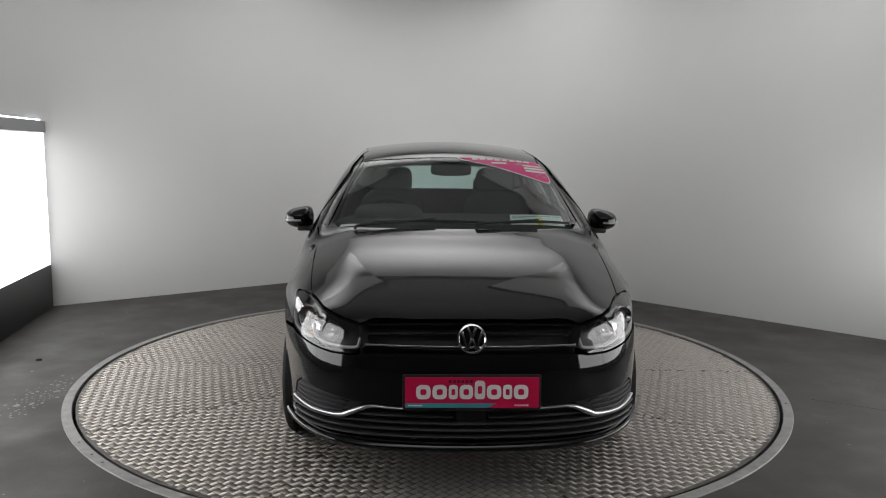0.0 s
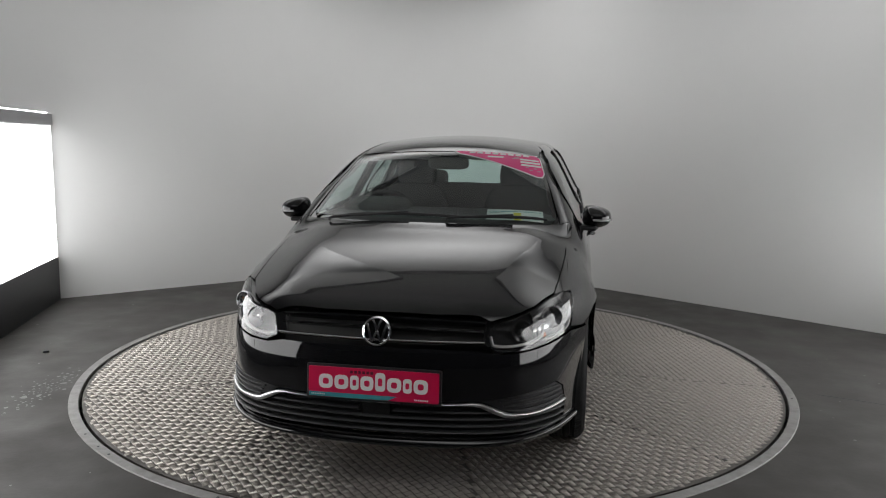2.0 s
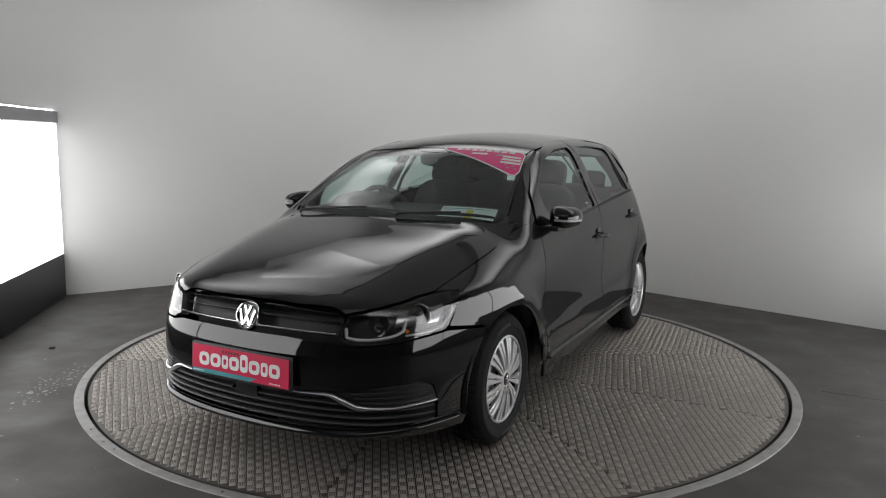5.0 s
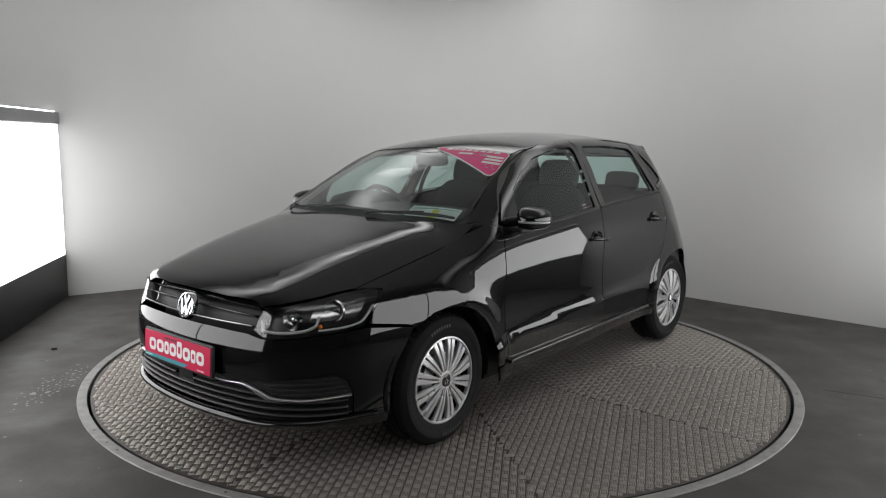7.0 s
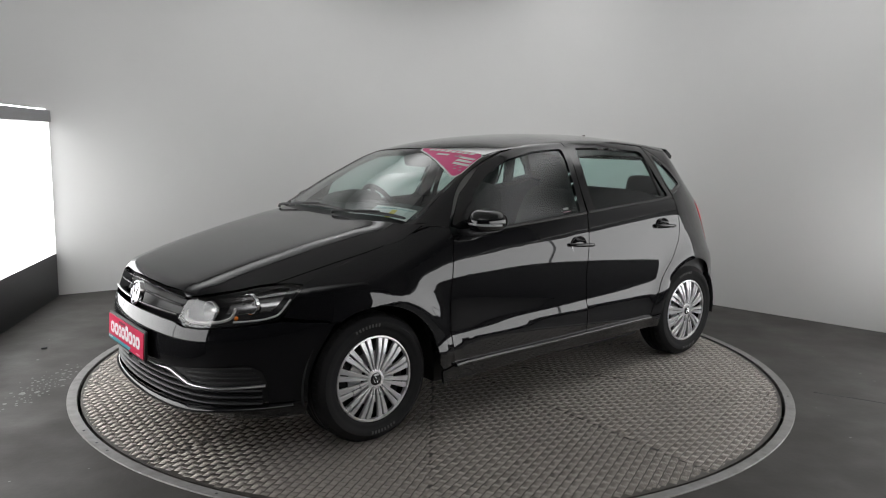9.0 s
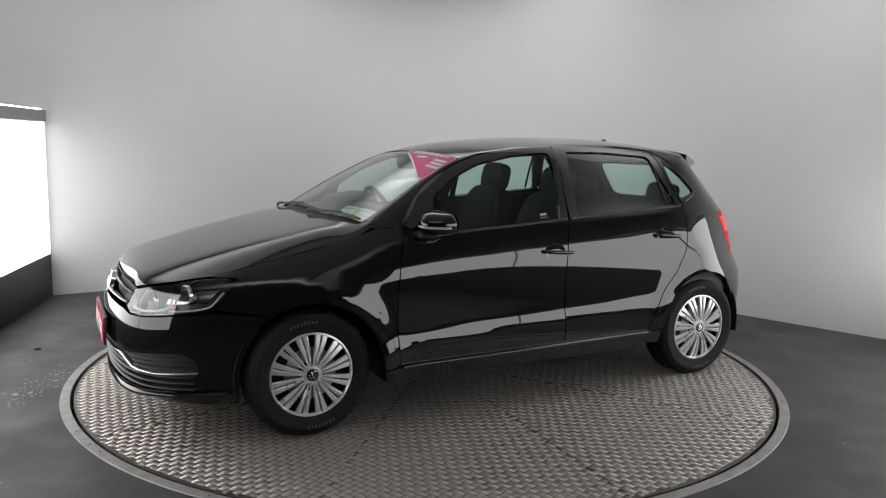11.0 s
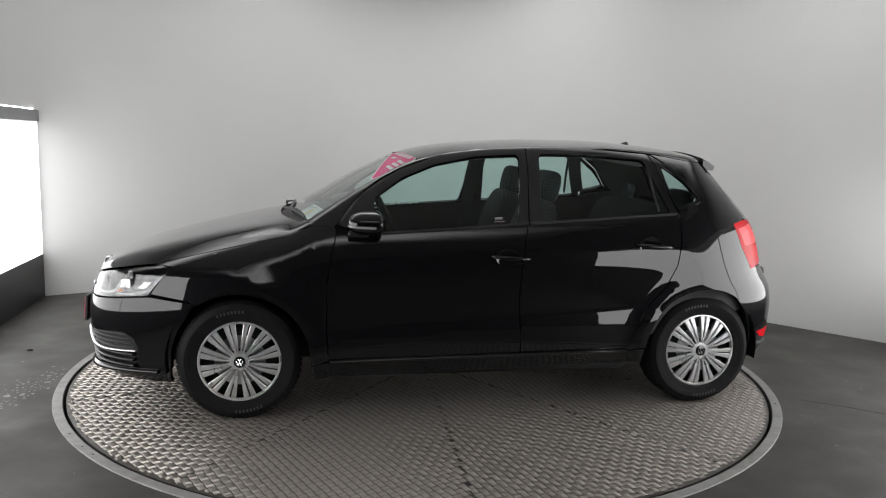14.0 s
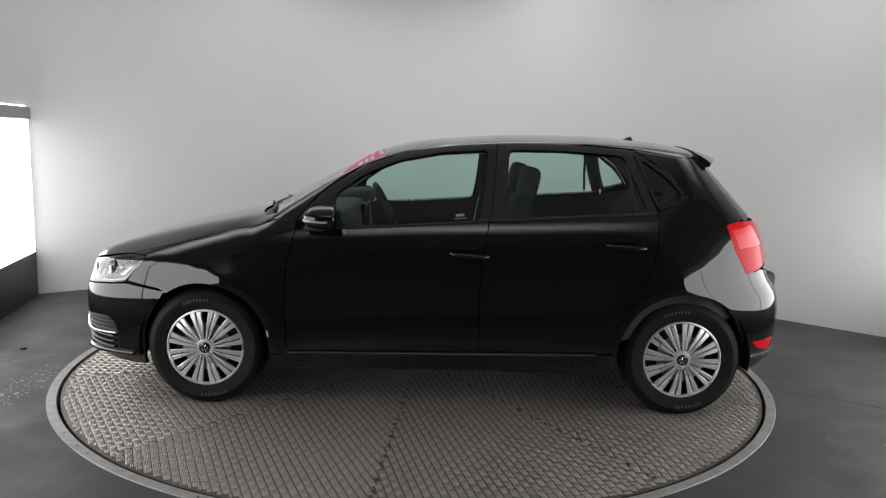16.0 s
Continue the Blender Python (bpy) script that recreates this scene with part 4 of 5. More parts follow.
skin_rail("chrome_strip", [(-16.6, 0.387), (0, 0.386), (16.6, 0.387)], "front", 0.010, 0.006, SATIN, bumper, lift=-0.004, n=30, label="satin chrome trim strip")
# radar cover in the middle of the lower intake
panel("sensor_cover", [(-3.6, 0.385), (3.6, 0.385), (3.6, 0.31), (-3.6, 0.31)], "front", GLOSSBLACK, grille, lift=-0.012, fold=0.02)
# upper grille
up = [(0, 0.716), (14, 0.713), (24, 0.706), (28.5, 0.694), (26.3, 0.604), (14, 0.601), (0, 0.601)]
ug = panel("upper_grille", up + [(-a, z) for a, z in up[-2:0:-1]], "front", SEAL, car, lift=-0.055, fold=0, step=0.03)
for z, reach in ((0.650, 27.0), (0.676, 27.8), (0.700, 25.5)):
    skin_rail("grille_slat", [(-reach, z), (-14, z + 0.003), (0, z + 0.004), (14, z + 0.003), (reach, z)], "front", 0.040, 0.0125, GLOSSBLACK, ug, lift=-0.045, n=60)
skin_rail("chrome_strip", [(-26.5, 0.618), (-14, 0.619), (0, 0.619), (14, 0.619), (26.5, 0.618)], "front", 0.024, 0.012, CHROME, ug, lift=-0.016, n=60, label="thin chrome grille strip")


def emblem(parent, m, r, n=48):
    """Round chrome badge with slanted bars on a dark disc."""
    bm = lathe([(0.0005, 0.004), (r * 0.80, 0.004), (r * 0.82, 0.0)], n)
    bmesh.ops.transform(bm, matrix=m, verts=bm.verts[:])
    disc = part("badge", bm, GLOSSBLACK, parent, "round chrome and black badge")
    bm = lathe([(r * 0.80, 0.0), (r * 0.81, 0.010), (r * 0.86, 0.013), (r * 0.95, 0.011), (r, 0.004), (r, -0.012)], n)
    bmesh.ops.transform(bm, matrix=m, verts=bm.verts[:])
    part("badge_ring", bm, CHROME, disc)
    for x0, y0, x1, y1 in ((-0.28, 0.72, 0.0, 0.10), (0.28, 0.72, 0.0, 0.10), (-0.66, 0.46, -0.30, -0.66), (0.66, 0.46, 0.30, -0.66), (-0.30, -0.66, 0.0, 0.0), (0.30, -0.66, 0.0, 0.0)):
        a, b = Vector((x0 * r, y0 * r)), Vector((x1 * r, y1 * r))
        d = (b - a).normalized()
        w = Vector((-d.y, d.x)) * r * 0.085
        bm = slab([a + w, a - w, b - w, b + w], 0.007, m @ Matrix.Translation((0, 0, 0.003)), bevel=0.0012)
        part("badge_bar", bm, CHROME, disc)


p, n = skin([(0, 0.655)], "front")
face = Matrix(((0, 0, 1, 0), (1, 0, 0, 0), (0, 1, 0, 0), (0, 0, 0, 1)))
emblem(car, Matrix.Translation((p[0][0] + 0.004, 0, 0.655)) @ Matrix.Rotation(radians(-14), 4, "Y") @ face, 0.060)

# head lamps
LAMP = [(26.8, 0.612), (29, 0.688), (37, 0.716), (48, 0.748), (57, 0.764), (61.3, 0.752), (58, 0.690), (54.5, 0.622), (44, 0.602), (35, 0.588), (29.5, 0.588)]
for s in (1, -1):
    lamp = panel("headlamp", LAMP, "front", LAMPDARK, car, s, lift=-0.055, fold=0, step=0.02, label="clear headlamp with chrome reflectors")
    lens = panel("lamp_lens", LAMP, "front", LAMPGLASS, lamp, s, lift=0.0, fold=0.0, step=0.02, label="clear lamp lens")
    lens.visible_shadow = False
    rim, nr = skin(even(LAMP, 4), "front")
    inn, _ = skin(even(LAMP, 4), "front", lift=-0.05)
    V = np.concatenate([rim - nr * 0.001, inn]) * (1, s, 1)
    k = len(rim)
    mesh_object("lamp_bezel", V, [(i, (i + 1) % k, k + (i + 1) % k, k + i) for i in range(k)], LAMPDARK, lamp)
    for ang, z, r in ((36.5, 0.655, 0.040), (47, 0.688, 0.042)):
        p, n = skin([(ang, z)], "front", 1, -0.02)
        p, n = p[0], n[0]
        m = Matrix.Translation((p[0], p[1] * s, p[2])) @ Vector((0.95, 0.30 * s, 0.0)).to_track_quat("Z", "Y").to_matrix().to_4x4()
        bm = lathe([(0.008, -0.032), (r * 0.55, -0.026), (r * 0.85, -0.012), (r, 0.004), (r * 1.06, 0.004), (r * 1.06, -0.01)], 32)
        bmesh.ops.transform(bm, matrix=m, verts=bm.verts[:])
        ref = part("reflector", bm, REFLECT, lamp, "bright reflector bowl")
        bm = lathe([(0.0005, -0.008), (0.008, -0.010), (0.011, -0.018), (0.010, -0.032)], 20)
        bmesh.ops.transform(bm, matrix=m, verts=bm.verts[:])
        part("bulb", bm, CHROME if ang < 40 else LAMPGLASS, ref)
    panel("reflector_wing", [(40.5, 0.640), (42, 0.705), (53, 0.735), (57, 0.735), (52.5, 0.650)], "front", REFLECT, lamp, s, lift=-0.046, fold=0)
    skin_rail("light_guide", [(28.5, 0.640), (28.8, 0.606), (33, 0.600), (37.5, 0.606), (42.5, 0.632), (43.2, 0.668)], "front", 0.012, 0.011, DRL, lamp, lift=-0.028, n=50, side=s)
    skin_rail("light_guide", [(43, 0.612), (48, 0.618), (53.5, 0.635), (57.5, 0.70)], "front", 0.012, 0.008, DRL, lamp, lift=-0.028, n=40, side=s)
    p, n = skin([(43.5, 0.628)], "front", 1, -0.03)
    bm = bmesh.new()
    bmesh.ops.create_uvsphere(bm, u_segments=12, v_segments=8, radius=0.009, matrix=Matrix.Translation((p[0][0], p[0][1] * s, p[0][2])))
    part("indicator_bulb", bm, AMBER, lamp)


# ---------------------------------------------------------------- front plate and stickers
def ring_shape(bm, m, cx, cy, r, w, a0=0, a1=360, squash=1.0):
    n = 22
    last = None
    for i in range(n + 1):
        a = radians(a0 + (a1 - a0) * i / n)
        pair = [bm.verts.new(m @ Vector((cx + q * math.cos(a) * squash, cy + q * math.sin(a), 0))) for q in (r - w / 2, r + w / 2)]
        if last:
            bm.faces.new((last[0], last[1], pair[1], pair[0]))
        last = pair


def bar_shape(bm, m, cx, cy, w, h):
    vs = [bm.verts.new(m @ Vector((cx + u * w / 2, cy + v * h / 2, 0))) for u, v in ((-1, -1), (1, -1), (1, 1), (-1, 1))]
    bm.faces.new(vs)


def word_mark(name, m, width, mat, line_mat, parent):
    """A row of plain rounded blocks with a thin inner line, in place of a trade mark."""
    sizes = [(1.0, 1.0, 0.0), (1.0, 1.0, 0.0), (0.62, 1.0, 0.0), (0.92, 1.0, 0.0), (0.72, 1.3, 0.15), (1.0, 1.0, 0.0), (0.62, 1.0, 0.0), (1.0, 1.0, 0.0)]
    u = width / (sum(q[0] for q in sizes) + 0.12 * 7)
    x = -width / 2
    for w, h, dy in sizes:
        cx, hw, hh = x + w * u / 2, w * u / 2, h * u / 2
        rnd = fillet([(cx - hw, dy * u - hh), (cx + hw, dy * u - hh), (cx + hw, dy * u + hh), (cx - hw, dy * u + hh)], hw * 0.8, 5)
        block = part(name, slab(rnd, 0.0008, m), mat, parent, smooth=False)
        k = 0.42
        core = [(cx + (a - cx) * k, dy * u + (b - dy * u) * k) for a, b in rnd]
        part("block_core", slab(core, 0.0006, m @ Matrix.Translation((0, 0, 0.0007))), line_mat, block, smooth=False)
        x += (w + 0.12) * u


plate_m = Matrix.Translation((2.070, 0, 0.4595)) @ Matrix.Rotation(radians(-3), 4, "Y") @ face
holder = part("plate_holder", slab(fillet([(-0.266, -0.069), (0.266, -0.069), (0.266, 0.069), (-0.266, 0.069)], 0.008), 0.012, plate_m, bevel=0.003), PLASTIC, car, "black plastic plate holder")
part("show_plate", slab(fillet([(-0.257, -0.058), (0.257, -0.058), (0.257, 0.060), (-0.257, 0.060)], 0.005), 0.004, plate_m @ Matrix.Translation((0, 0, 0.0125))), PINK, holder, "crimson show plate with white lettering shapes")
up_m = plate_m @ Matrix.Translation((0, 0, 0.0172))
part("plate_band", slab([(-0.255, -0.057), (0.06, -0.057), (0.095, -0.040), (-0.255, -0.040)], 0.0006, up_m), TEAL, holder, "teal band")
word_mark("plate_mark", up_m @ Matrix.Translation((0.0, 0.004, 0.0012)), 0.43, WHITEPRINT, PINK, holder)
bm = bmesh.new()
for k in range(6):
    bar_shape(bm, up_m @ Matrix.Translation((0, 0, 0.001)), -0.085 + 0.016 * k, 0.045, 0.011, 0.011)
tagged(part("small_print", bm, DARKPRINT, holder, smooth=False), kind="stuff")
bm = bmesh.new()
for k in range(8):
    bar_shape(bm, up_m @ Matrix.Translation((0, 0, 0.001)), 0.165 + 0.007 * k, -0.048, 0.005, 0.006)
    bar_shape(bm, up_m @ Matrix.Translation((0, 0, 0.001)), -0.243 + 0.007 * k, -0.048, 0.005, 0.005)
tagged(part("small_print", bm, WHITEPRINT, holder, smooth=False), kind="stuff")

# pink triangular price sticker inside the screen's top corner
tri = [(0.383, 0.045), (0.362, 0.30), (0.335, 0.498), (0.36, 0.525), (0.53, 0.562), (0.565, 0.553), (0.57, 0.53), (0.48, 0.28), (0.41, 0.07)]
edge = panel("screen_sticker", [(0.379, 0.030), (0.357, 0.30), (0.330, 0.500), (0.352, 0.530), (0.53, 0.568), (0.572, 0.560), (0.58, 0.53), (0.488, 0.275), (0.415, 0.055)], "top", WHITEPRINT, car, lift=0.0005, fold=0, label="pink triangular price sticker with white fields")
panel("sticker_face", tri, "top", HOTPINK, edge, lift=0.0015, fold=0)
for x0, x1, y0, y1 in ((0.412, 0.430, 0.235, 0.325), (0.396, 0.416, 0.42, 0.525), (0.426, 0.446, 0.425, 0.535), (0.456, 0.476, 0.43, 0.545)):
    panel("sticker_field", [(x0 + 0.012, y0), (x0, y1), (x1, y1), (x1 + 0.012, y0)], "top", WHITEPRINT, edge, lift=0.0026, fold=0, round_=0.002)
for k in range(8):
    y0 = 0.125 + 0.044 * k
    xx = 0.386 - 0.050 * (y0 / 0.5) ** 2
    panel("sticker_mark", [(xx, y0), (xx - 0.004, y0 + 0.034), (xx + 0.022, y0 + 0.034), (xx + 0.026, y0)], "top", WHITEPRINT, edge, lift=0.0026, fold=0, round_=0.004)
for k in range(4):
    xx, y0 = 0.492 + 0.022 * (k % 2), 0.46 + 0.022 * k
    panel("sticker_mark", [(xx, y0), (xx - 0.003, y0 + 0.017), (xx + 0.007, y0 + 0.017), (xx + 0.010, y0)], "top", GREYPRINT, edge, lift=0.0026, fold=0, round_=0)
for y0 in (0.175, 0.375, 0.385, 0.395):
    xx = 0.398 + 0.03 * ((y0 * 1000) % 7) / 7
    panel("sticker_mark", [(xx, y0), (xx - 0.003, y0 + 0.025), (xx + 0.007, y0 + 0.025), (xx + 0.010, y0)], "top", GREYPRINT, edge, lift=0.0026, fold=0, round_=0)
# paper sheet behind the screen
sheet = panel("paper_sheet", [(0.872, 0.29), (0.822, 0.575), (0.905, 0.585), (0.948, 0.29)], "top", PAPER, car, lift=-0.02, fold=0, round_=0.0, label="printed white sheet with yellow mark")
panel("yellow_mark", [(0.872, 0.425), (0.864, 0.462), (0.922, 0.472), (0.930, 0.435)], "top", YELLOW, sheet, lift=-0.0185, fold=0, round_=0.004)
for k in range(3):
    panel("print_line", [(0.884 + 0.008 * k, 0.30), (0.838 + 0.008 * k, 0.565 - 0.06 * k), (0.841 + 0.008 * k, 0.565 - 0.06 * k), (0.887 + 0.008 * k, 0.30)], "top", TEAL if k < 2 else BOXMETAL, sheet, lift=-0.0185, fold=0, round_=0)
panel("paper_slip", [(0.905, -0.60), (0.935, -0.46), (0.952, -0.46), (0.922, -0.61)], "top", PAPER, car, lift=-0.015, fold=0, round_=0, label="small white slip behind the screen")
# small label bars inside the front side window
lab = panel("window_label", [(-0.090, 1.014), (-0.048, 1.011), (-0.047, 1.022), (-0.089, 1.025)], "side", GREYFILM, car, 1, lift=-0.0045, fold=0, round_=0.002, label="small white window label")
panel("label_line", [(-0.102, 1.003), (-0.04, 0.999), (-0.04, 1.002), (-0.102, 1.006)], "side", GREYPRINT, lab, 1, lift=-0.0045, fold=0, round_=0)

# ---------------------------------------------------------------- rear end
rb = [(0, 0.69), (35, 0.725), (50, 0.752), (60, 0.735), (70.5, 0.664), (71.5, 0.60), (65.8, 0.50), (63, 0.40), (62, 0.30), (62, 0.235), (40, 0.215), (0, 0.21)]
rbump = panel("rear_bumper", rb + [(-a, z) for a, z in rb[-2:0:-1]], "rear", PAINT, car, fold=0.02, step=0.02)
skin_rail("bumper_crease", [(-58, 0.30), (-30, 0.285), (0, 0.28), (30, 0.285), (58, 0.30)], "rear", 0.012, 0.03, PLASTIC, rbump, n=50)
tg = [(0.0, 0.70), (0.35, 0.72), (0.50, 0.77), (0.52, 0.90), (0.56, 1.0), (0.0, 1.0)]
tailgate = panel("tailgate", tg + [(-y, z) for y, z in tg[-2:0:-1]], "back", PAINT, car, fold=0.015)
rw = [(-0.50, 1.03), (0.50, 1.03), (0.44, 1.27), (-0.44, 1.27)]
g = panel("rear_window", rw, "back", GLASS, tailgate, lift=-0.005, fold=0, round_=0.05, label="tinted rear window")
g.visible_shadow = False
a, _ = skin(even(fillet(rw, 0.05, 3), 3), "back")
b, _ = skin(even(fillet([(-0.60, 1.005), (0.60, 1.005), (0.50, 1.315), (-0.50, 1.315)], 0.03, 3), 3), "back")
band("rear_window_frame", b, a, GLOSSBLACK, tailgate, 1, across=3, closed=True, fold=0.01)
# roof spoiler: a tapered blade
bm = bmesh.new()
rows = []
for i in range(21):
    y = -0.51 + 1.02 * i / 20
    e = (abs(y) / 0.51) ** 4
    x0, x1 = -1.36 + 0.02 * (y / 0.5) ** 2, -1.512 + 0.05 * e + 0.05 * (y / 0.5) ** 2
    xm = (x0 + x1) / 2
    zt = 1.390 - 0.15 * y * y
    prof = [(x0, zt - 0.002), (xm, zt - 0.020), (x1, zt - 0.046), (x1 + 0.006, zt - 0.066), (xm, zt - 0.070), (x0, zt - 0.05)]
    rows.append([bm.verts.new((px, y, pz)) for px, pz in prof])
for A, B in zip(rows, rows[1:]):
    for k in range(len(A)):
        q = (k + 1) % len(A)
        bm.faces.new((A[k], A[q], B[q], B[k]))
bm.faces.new(rows[0])
bm.faces.new(rows[-1])
bmesh.ops.recalc_face_normals(bm, faces=bm.faces[:])
part("roof_spoiler", bm, PAINT, car, angle=40)
# aerial stub on the roof
bm = bmesh.new()
zr = float(TOPLINE(-1.07)) - 0.004
line = [(-1.025, 0.001, 0.020), (-1.05, 0.010, 0.018), (-1.075, 0.020, 0.012), (-1.092, 0.024, 0.008), (-1.105, 0.002, 0.014)]
rings = [[bm.verts.new((x, w * math.cos(a), zr + max(h * math.sin(a), 0) if a <= math.pi + 1e-6 else zr)) for a in [k * math.pi / 6 for k in range(7)]] for x, h, w in line]
for A, B in zip(rings, rings[1:]):
    for k in range(6):
        bm.faces.new((A[k], A[k + 1], B[k + 1], B[k]))
part("aerial", bm, PLASTIC, car)


# ---------------------------------------------------------------- mirrors and wipers
def side_mirror(s):
    root = None
    bm = bmesh.new()
    nu, nv = 28, 16
    rows = []
    for j in range(nv + 1):
        lat = -math.pi / 2 + math.pi * j / nv
        row = []
        for i in range(nu):
            a = i * math.tau / nu
            c, sn = math.cos(a), math.sin(a)
            # x: depth (rounded forward, flat behind), y: width, z: height
            px = 0.128 * max(c, 0) ** 0.9 if c > 0 else -0.045 * (-c) ** 0.35
            py = 0.078 * math.copysign(abs(sn) ** 0.8, sn)
            pz = 0.058 * math.copysign(abs(math.sin(lat)) ** 0.85, math.sin(lat))
            k = max(math.cos(lat), 0.0) ** 0.55
            py2 = py * k
            row.append(bm.verts.new((0.585 + px * k, s * (0.860 + py2), 0.994 + pz * (1.0 - 0.25 * (py2 / 0.078)))))
        rows.append(row)
    for A, B in zip(rows, rows[1:]):
        for i in range(nu):
            q = (i + 1) % nu
            bm.faces.new((A[i], A[q], B[q], B[i]))
    bmesh.ops.remove_doubles(bm, verts=bm.verts[:], dist=1e-4)
    bmesh.ops.recalc_face_normals(bm, faces=bm.faces[:])
    root = part("door_mirror", bm, PAINT, car, "black door mirror with clear indicator strip", angle=60)
    # indicator strip wrapped round the front of the shell
    pts, nn = [], []
    for i in range(16):
        a = radians(-12 + 112 * i / 15)
        c, sn = max(math.cos(a), 0), math.sin(a)
        pts.append((0.585 + 0.128 * c**0.9, s * (0.860 + 0.078 * math.copysign(abs(sn) ** 0.8, sn)), 0.986 - 0.006 * i / 15))
        v = Vector((c, s * sn * 1.2, 0)).normalized()
        nn.append(tuple(v))
    rail("indicator_strip", np.array(pts), np.array(nn), 0.004, 0.011, INDICATOR, root, "clear indicator strip", sink=0.001)
    # lower dark seam and foot
    bm = bmesh.new()
    box((0.10, 0.13, 0.026), (0.655, s * 0.80, 0.940), 0.011, Matrix.Rotation(radians(-8 * s), 4, "Z"), bm=bm, segments=3)
    part("mirror_foot", bm, PLASTIC, root)
    bm = bmesh.new()
    bmesh.ops.create_circle(bm, cap_ends=True, segments=28, radius=1.0)
    bmesh.ops.transform(bm, matrix=Matrix.Translation((0.537, s * 0.860, 0.994)) @ Matrix.Rotation(radians(90), 4, "Y") @ Matrix.Diagonal((0.046, 0.066, 1, 1)), verts=bm.verts[:])
    part("mirror_glass", bm, MIRROR, root)


for s in (1, -1):
    side_mirror(s)


def wiper(a, b, pivot):
    line = [(a[0] + (b[0] - a[0]) * t, a[1] + (b[1] - a[1]) * t) for t in np.linspace(0, 1, 20)]
    p, n = skin(line, "top", lift=0.003)
    H = [0.008 + 0.010 * math.sin(math.pi * i / 19) for i in range(20)]
    root = rail("wiper", p, n, 0.011, H, PLASTIC, car, "black wiper blade and arm")
    mid = p[10] + n[10] * 0.018
    q, _ = skin([pivot], "top", lift=0.0)
    path = [q[0] + (0, 0, 0.006), q[0] + (0, 0, 0.014), (q[0] + mid) / 2 + (0, 0, 0.010), mid]
    part("wiper_arm", tube(smooth_line(path, 14), [0.008 - 0.0003 * i for i in range(14)], 8), PLASTIC, root)


wiper((0.968, -0.44), (0.992, 0.19), (1.028, -0.52))
wiper((0.985, 0.24), (0.918, 0.60), (1.035, 0.10))
# ---------------------------------------------------------------- wheels


def build_wheel(cx, s, spin):
    root = empty("wheel")
    root.parent = car
    root.matrix_basis = pose(cx, s * 0.722, 0.300, 0, 0, 0 if s > 0 else 180)
    R = 0.300
    prof = [(0.196, -0.080), (0.206, -0.090), (0.235, -0.096), (0.265, -0.095), (0.283, -0.087), (0.293, -0.074), (0.2975, -0.058)]
    for y in (-0.035, 0.0, 0.035):
        prof += [(R - 0.001, y - 0.007), (R - 0.009, y - 0.004), (R - 0.009, y + 0.004), (R - 0.001, y + 0.007)]
    prof += [(0.2975, 0.058), (0.293, 0.074), (0.283, 0.087), (0.2655, 0.0945), (0.264, 0.0965), (0.240, 0.0970), (0.2385, 0.0955), (0.222, 0.094), (0.206, 0.090), (0.198, 0.082), (0.196, 0.070)]
    tyre = part("tyre", lathe(prof, 96, axis="y"), RUBBER, root, "black road tyre", angle=50)
    # shoulder blocks
    bm = bmesh.new()
    for k in range(60):
        a = k * math.tau / 60
        for side in (-1, 1):
            m = Matrix.Rotation(-a, 4, "Y") @ Matrix.Translation((0.2955, side * 0.064, 0)) @ Matrix.Rotation(radians(28 * side), 4, "Z")
            box((0.006, 0.030, 0.022), m=m, bm=bm)
    tagged(part("tread_shoulder", bm, RUBBER, tyre, smooth=False), kind="stuff")
    # raised sidewall lettering as plain bars
    bm = bmesh.new()
    for base in (80, 260):
        for k in range(8):
            a = radians(base - 14 + 4 * k)
            m = Matrix.Rotation(-a, 4, "Y") @ Matrix.Translation((0.252, 0.0972, 0))
            box((0.014, 0.0016, 0.009), m=m, bm=bm)
    tagged(part("sidewall_print", bm, SIDEMARK, tyre, smooth=False), kind="stuff")
    part("wheel_disc", lathe([(0.198, -0.07), (0.192, 0.03), (0.17, 0.045), (0.02, 0.050)], 64, axis="y"), STEELRIM, root, "black steel wheel")
    part("brake_disc", lathe([(0.125, 0.052), (0.125, 0.058), (0.06, 0.060)], 48, axis="y"), SATIN, root)
    # hub cap: outer ring, twelve double blades, hub
    cap = part("hubcap", lathe([(0.199, 0.066), (0.203, 0.084), (0.2005, 0.090), (0.194, 0.0915), (0.190, 0.086), (0.190, 0.070)], 96, axis="y"), HUBCAP, root, "silver hubcap with paired blades")
    n = 12
    for k in range(n):
        a = math.tau * k / n + spin
        for sg in (-1, 1):
            bm = bmesh.new()
            rows = []
            for i in range(9):
                t = i / 8
                r = 0.040 + (0.193 - 0.040) * t
                mid = sg * (0.0046 + 0.0128 * t**0.9)
                half = 0.0036 + 0.0102 * t
                y = 0.080 + 0.018 * math.sin(math.pi * min(t * 0.62 + 0.28, 1)) - 0.004 * t
                prof2 = [(-half, y - 0.014), (-half, y - 0.001), (-half * 0.7, y + 0.0015), (half * 0.7, y + 0.0015), (half, y - 0.001), (half, y - 0.014)]
                rows.append([bm.verts.new((r * math.cos(a) - (mid + u) * math.sin(a), w, r * math.sin(a) + (mid + u) * math.cos(a))) for u, w in prof2])
            for A, B in zip(rows, rows[1:]):
                for j in range(5):
                    bm.faces.new((A[j], A[j + 1], B[j + 1], B[j]))
            bm.faces.new(rows[0])
            bm.faces.new(rows[-1])
            bmesh.ops.recalc_face_normals(bm, faces=bm.faces[:])
            part("blade", bm, HUBCAP, cap, angle=30)
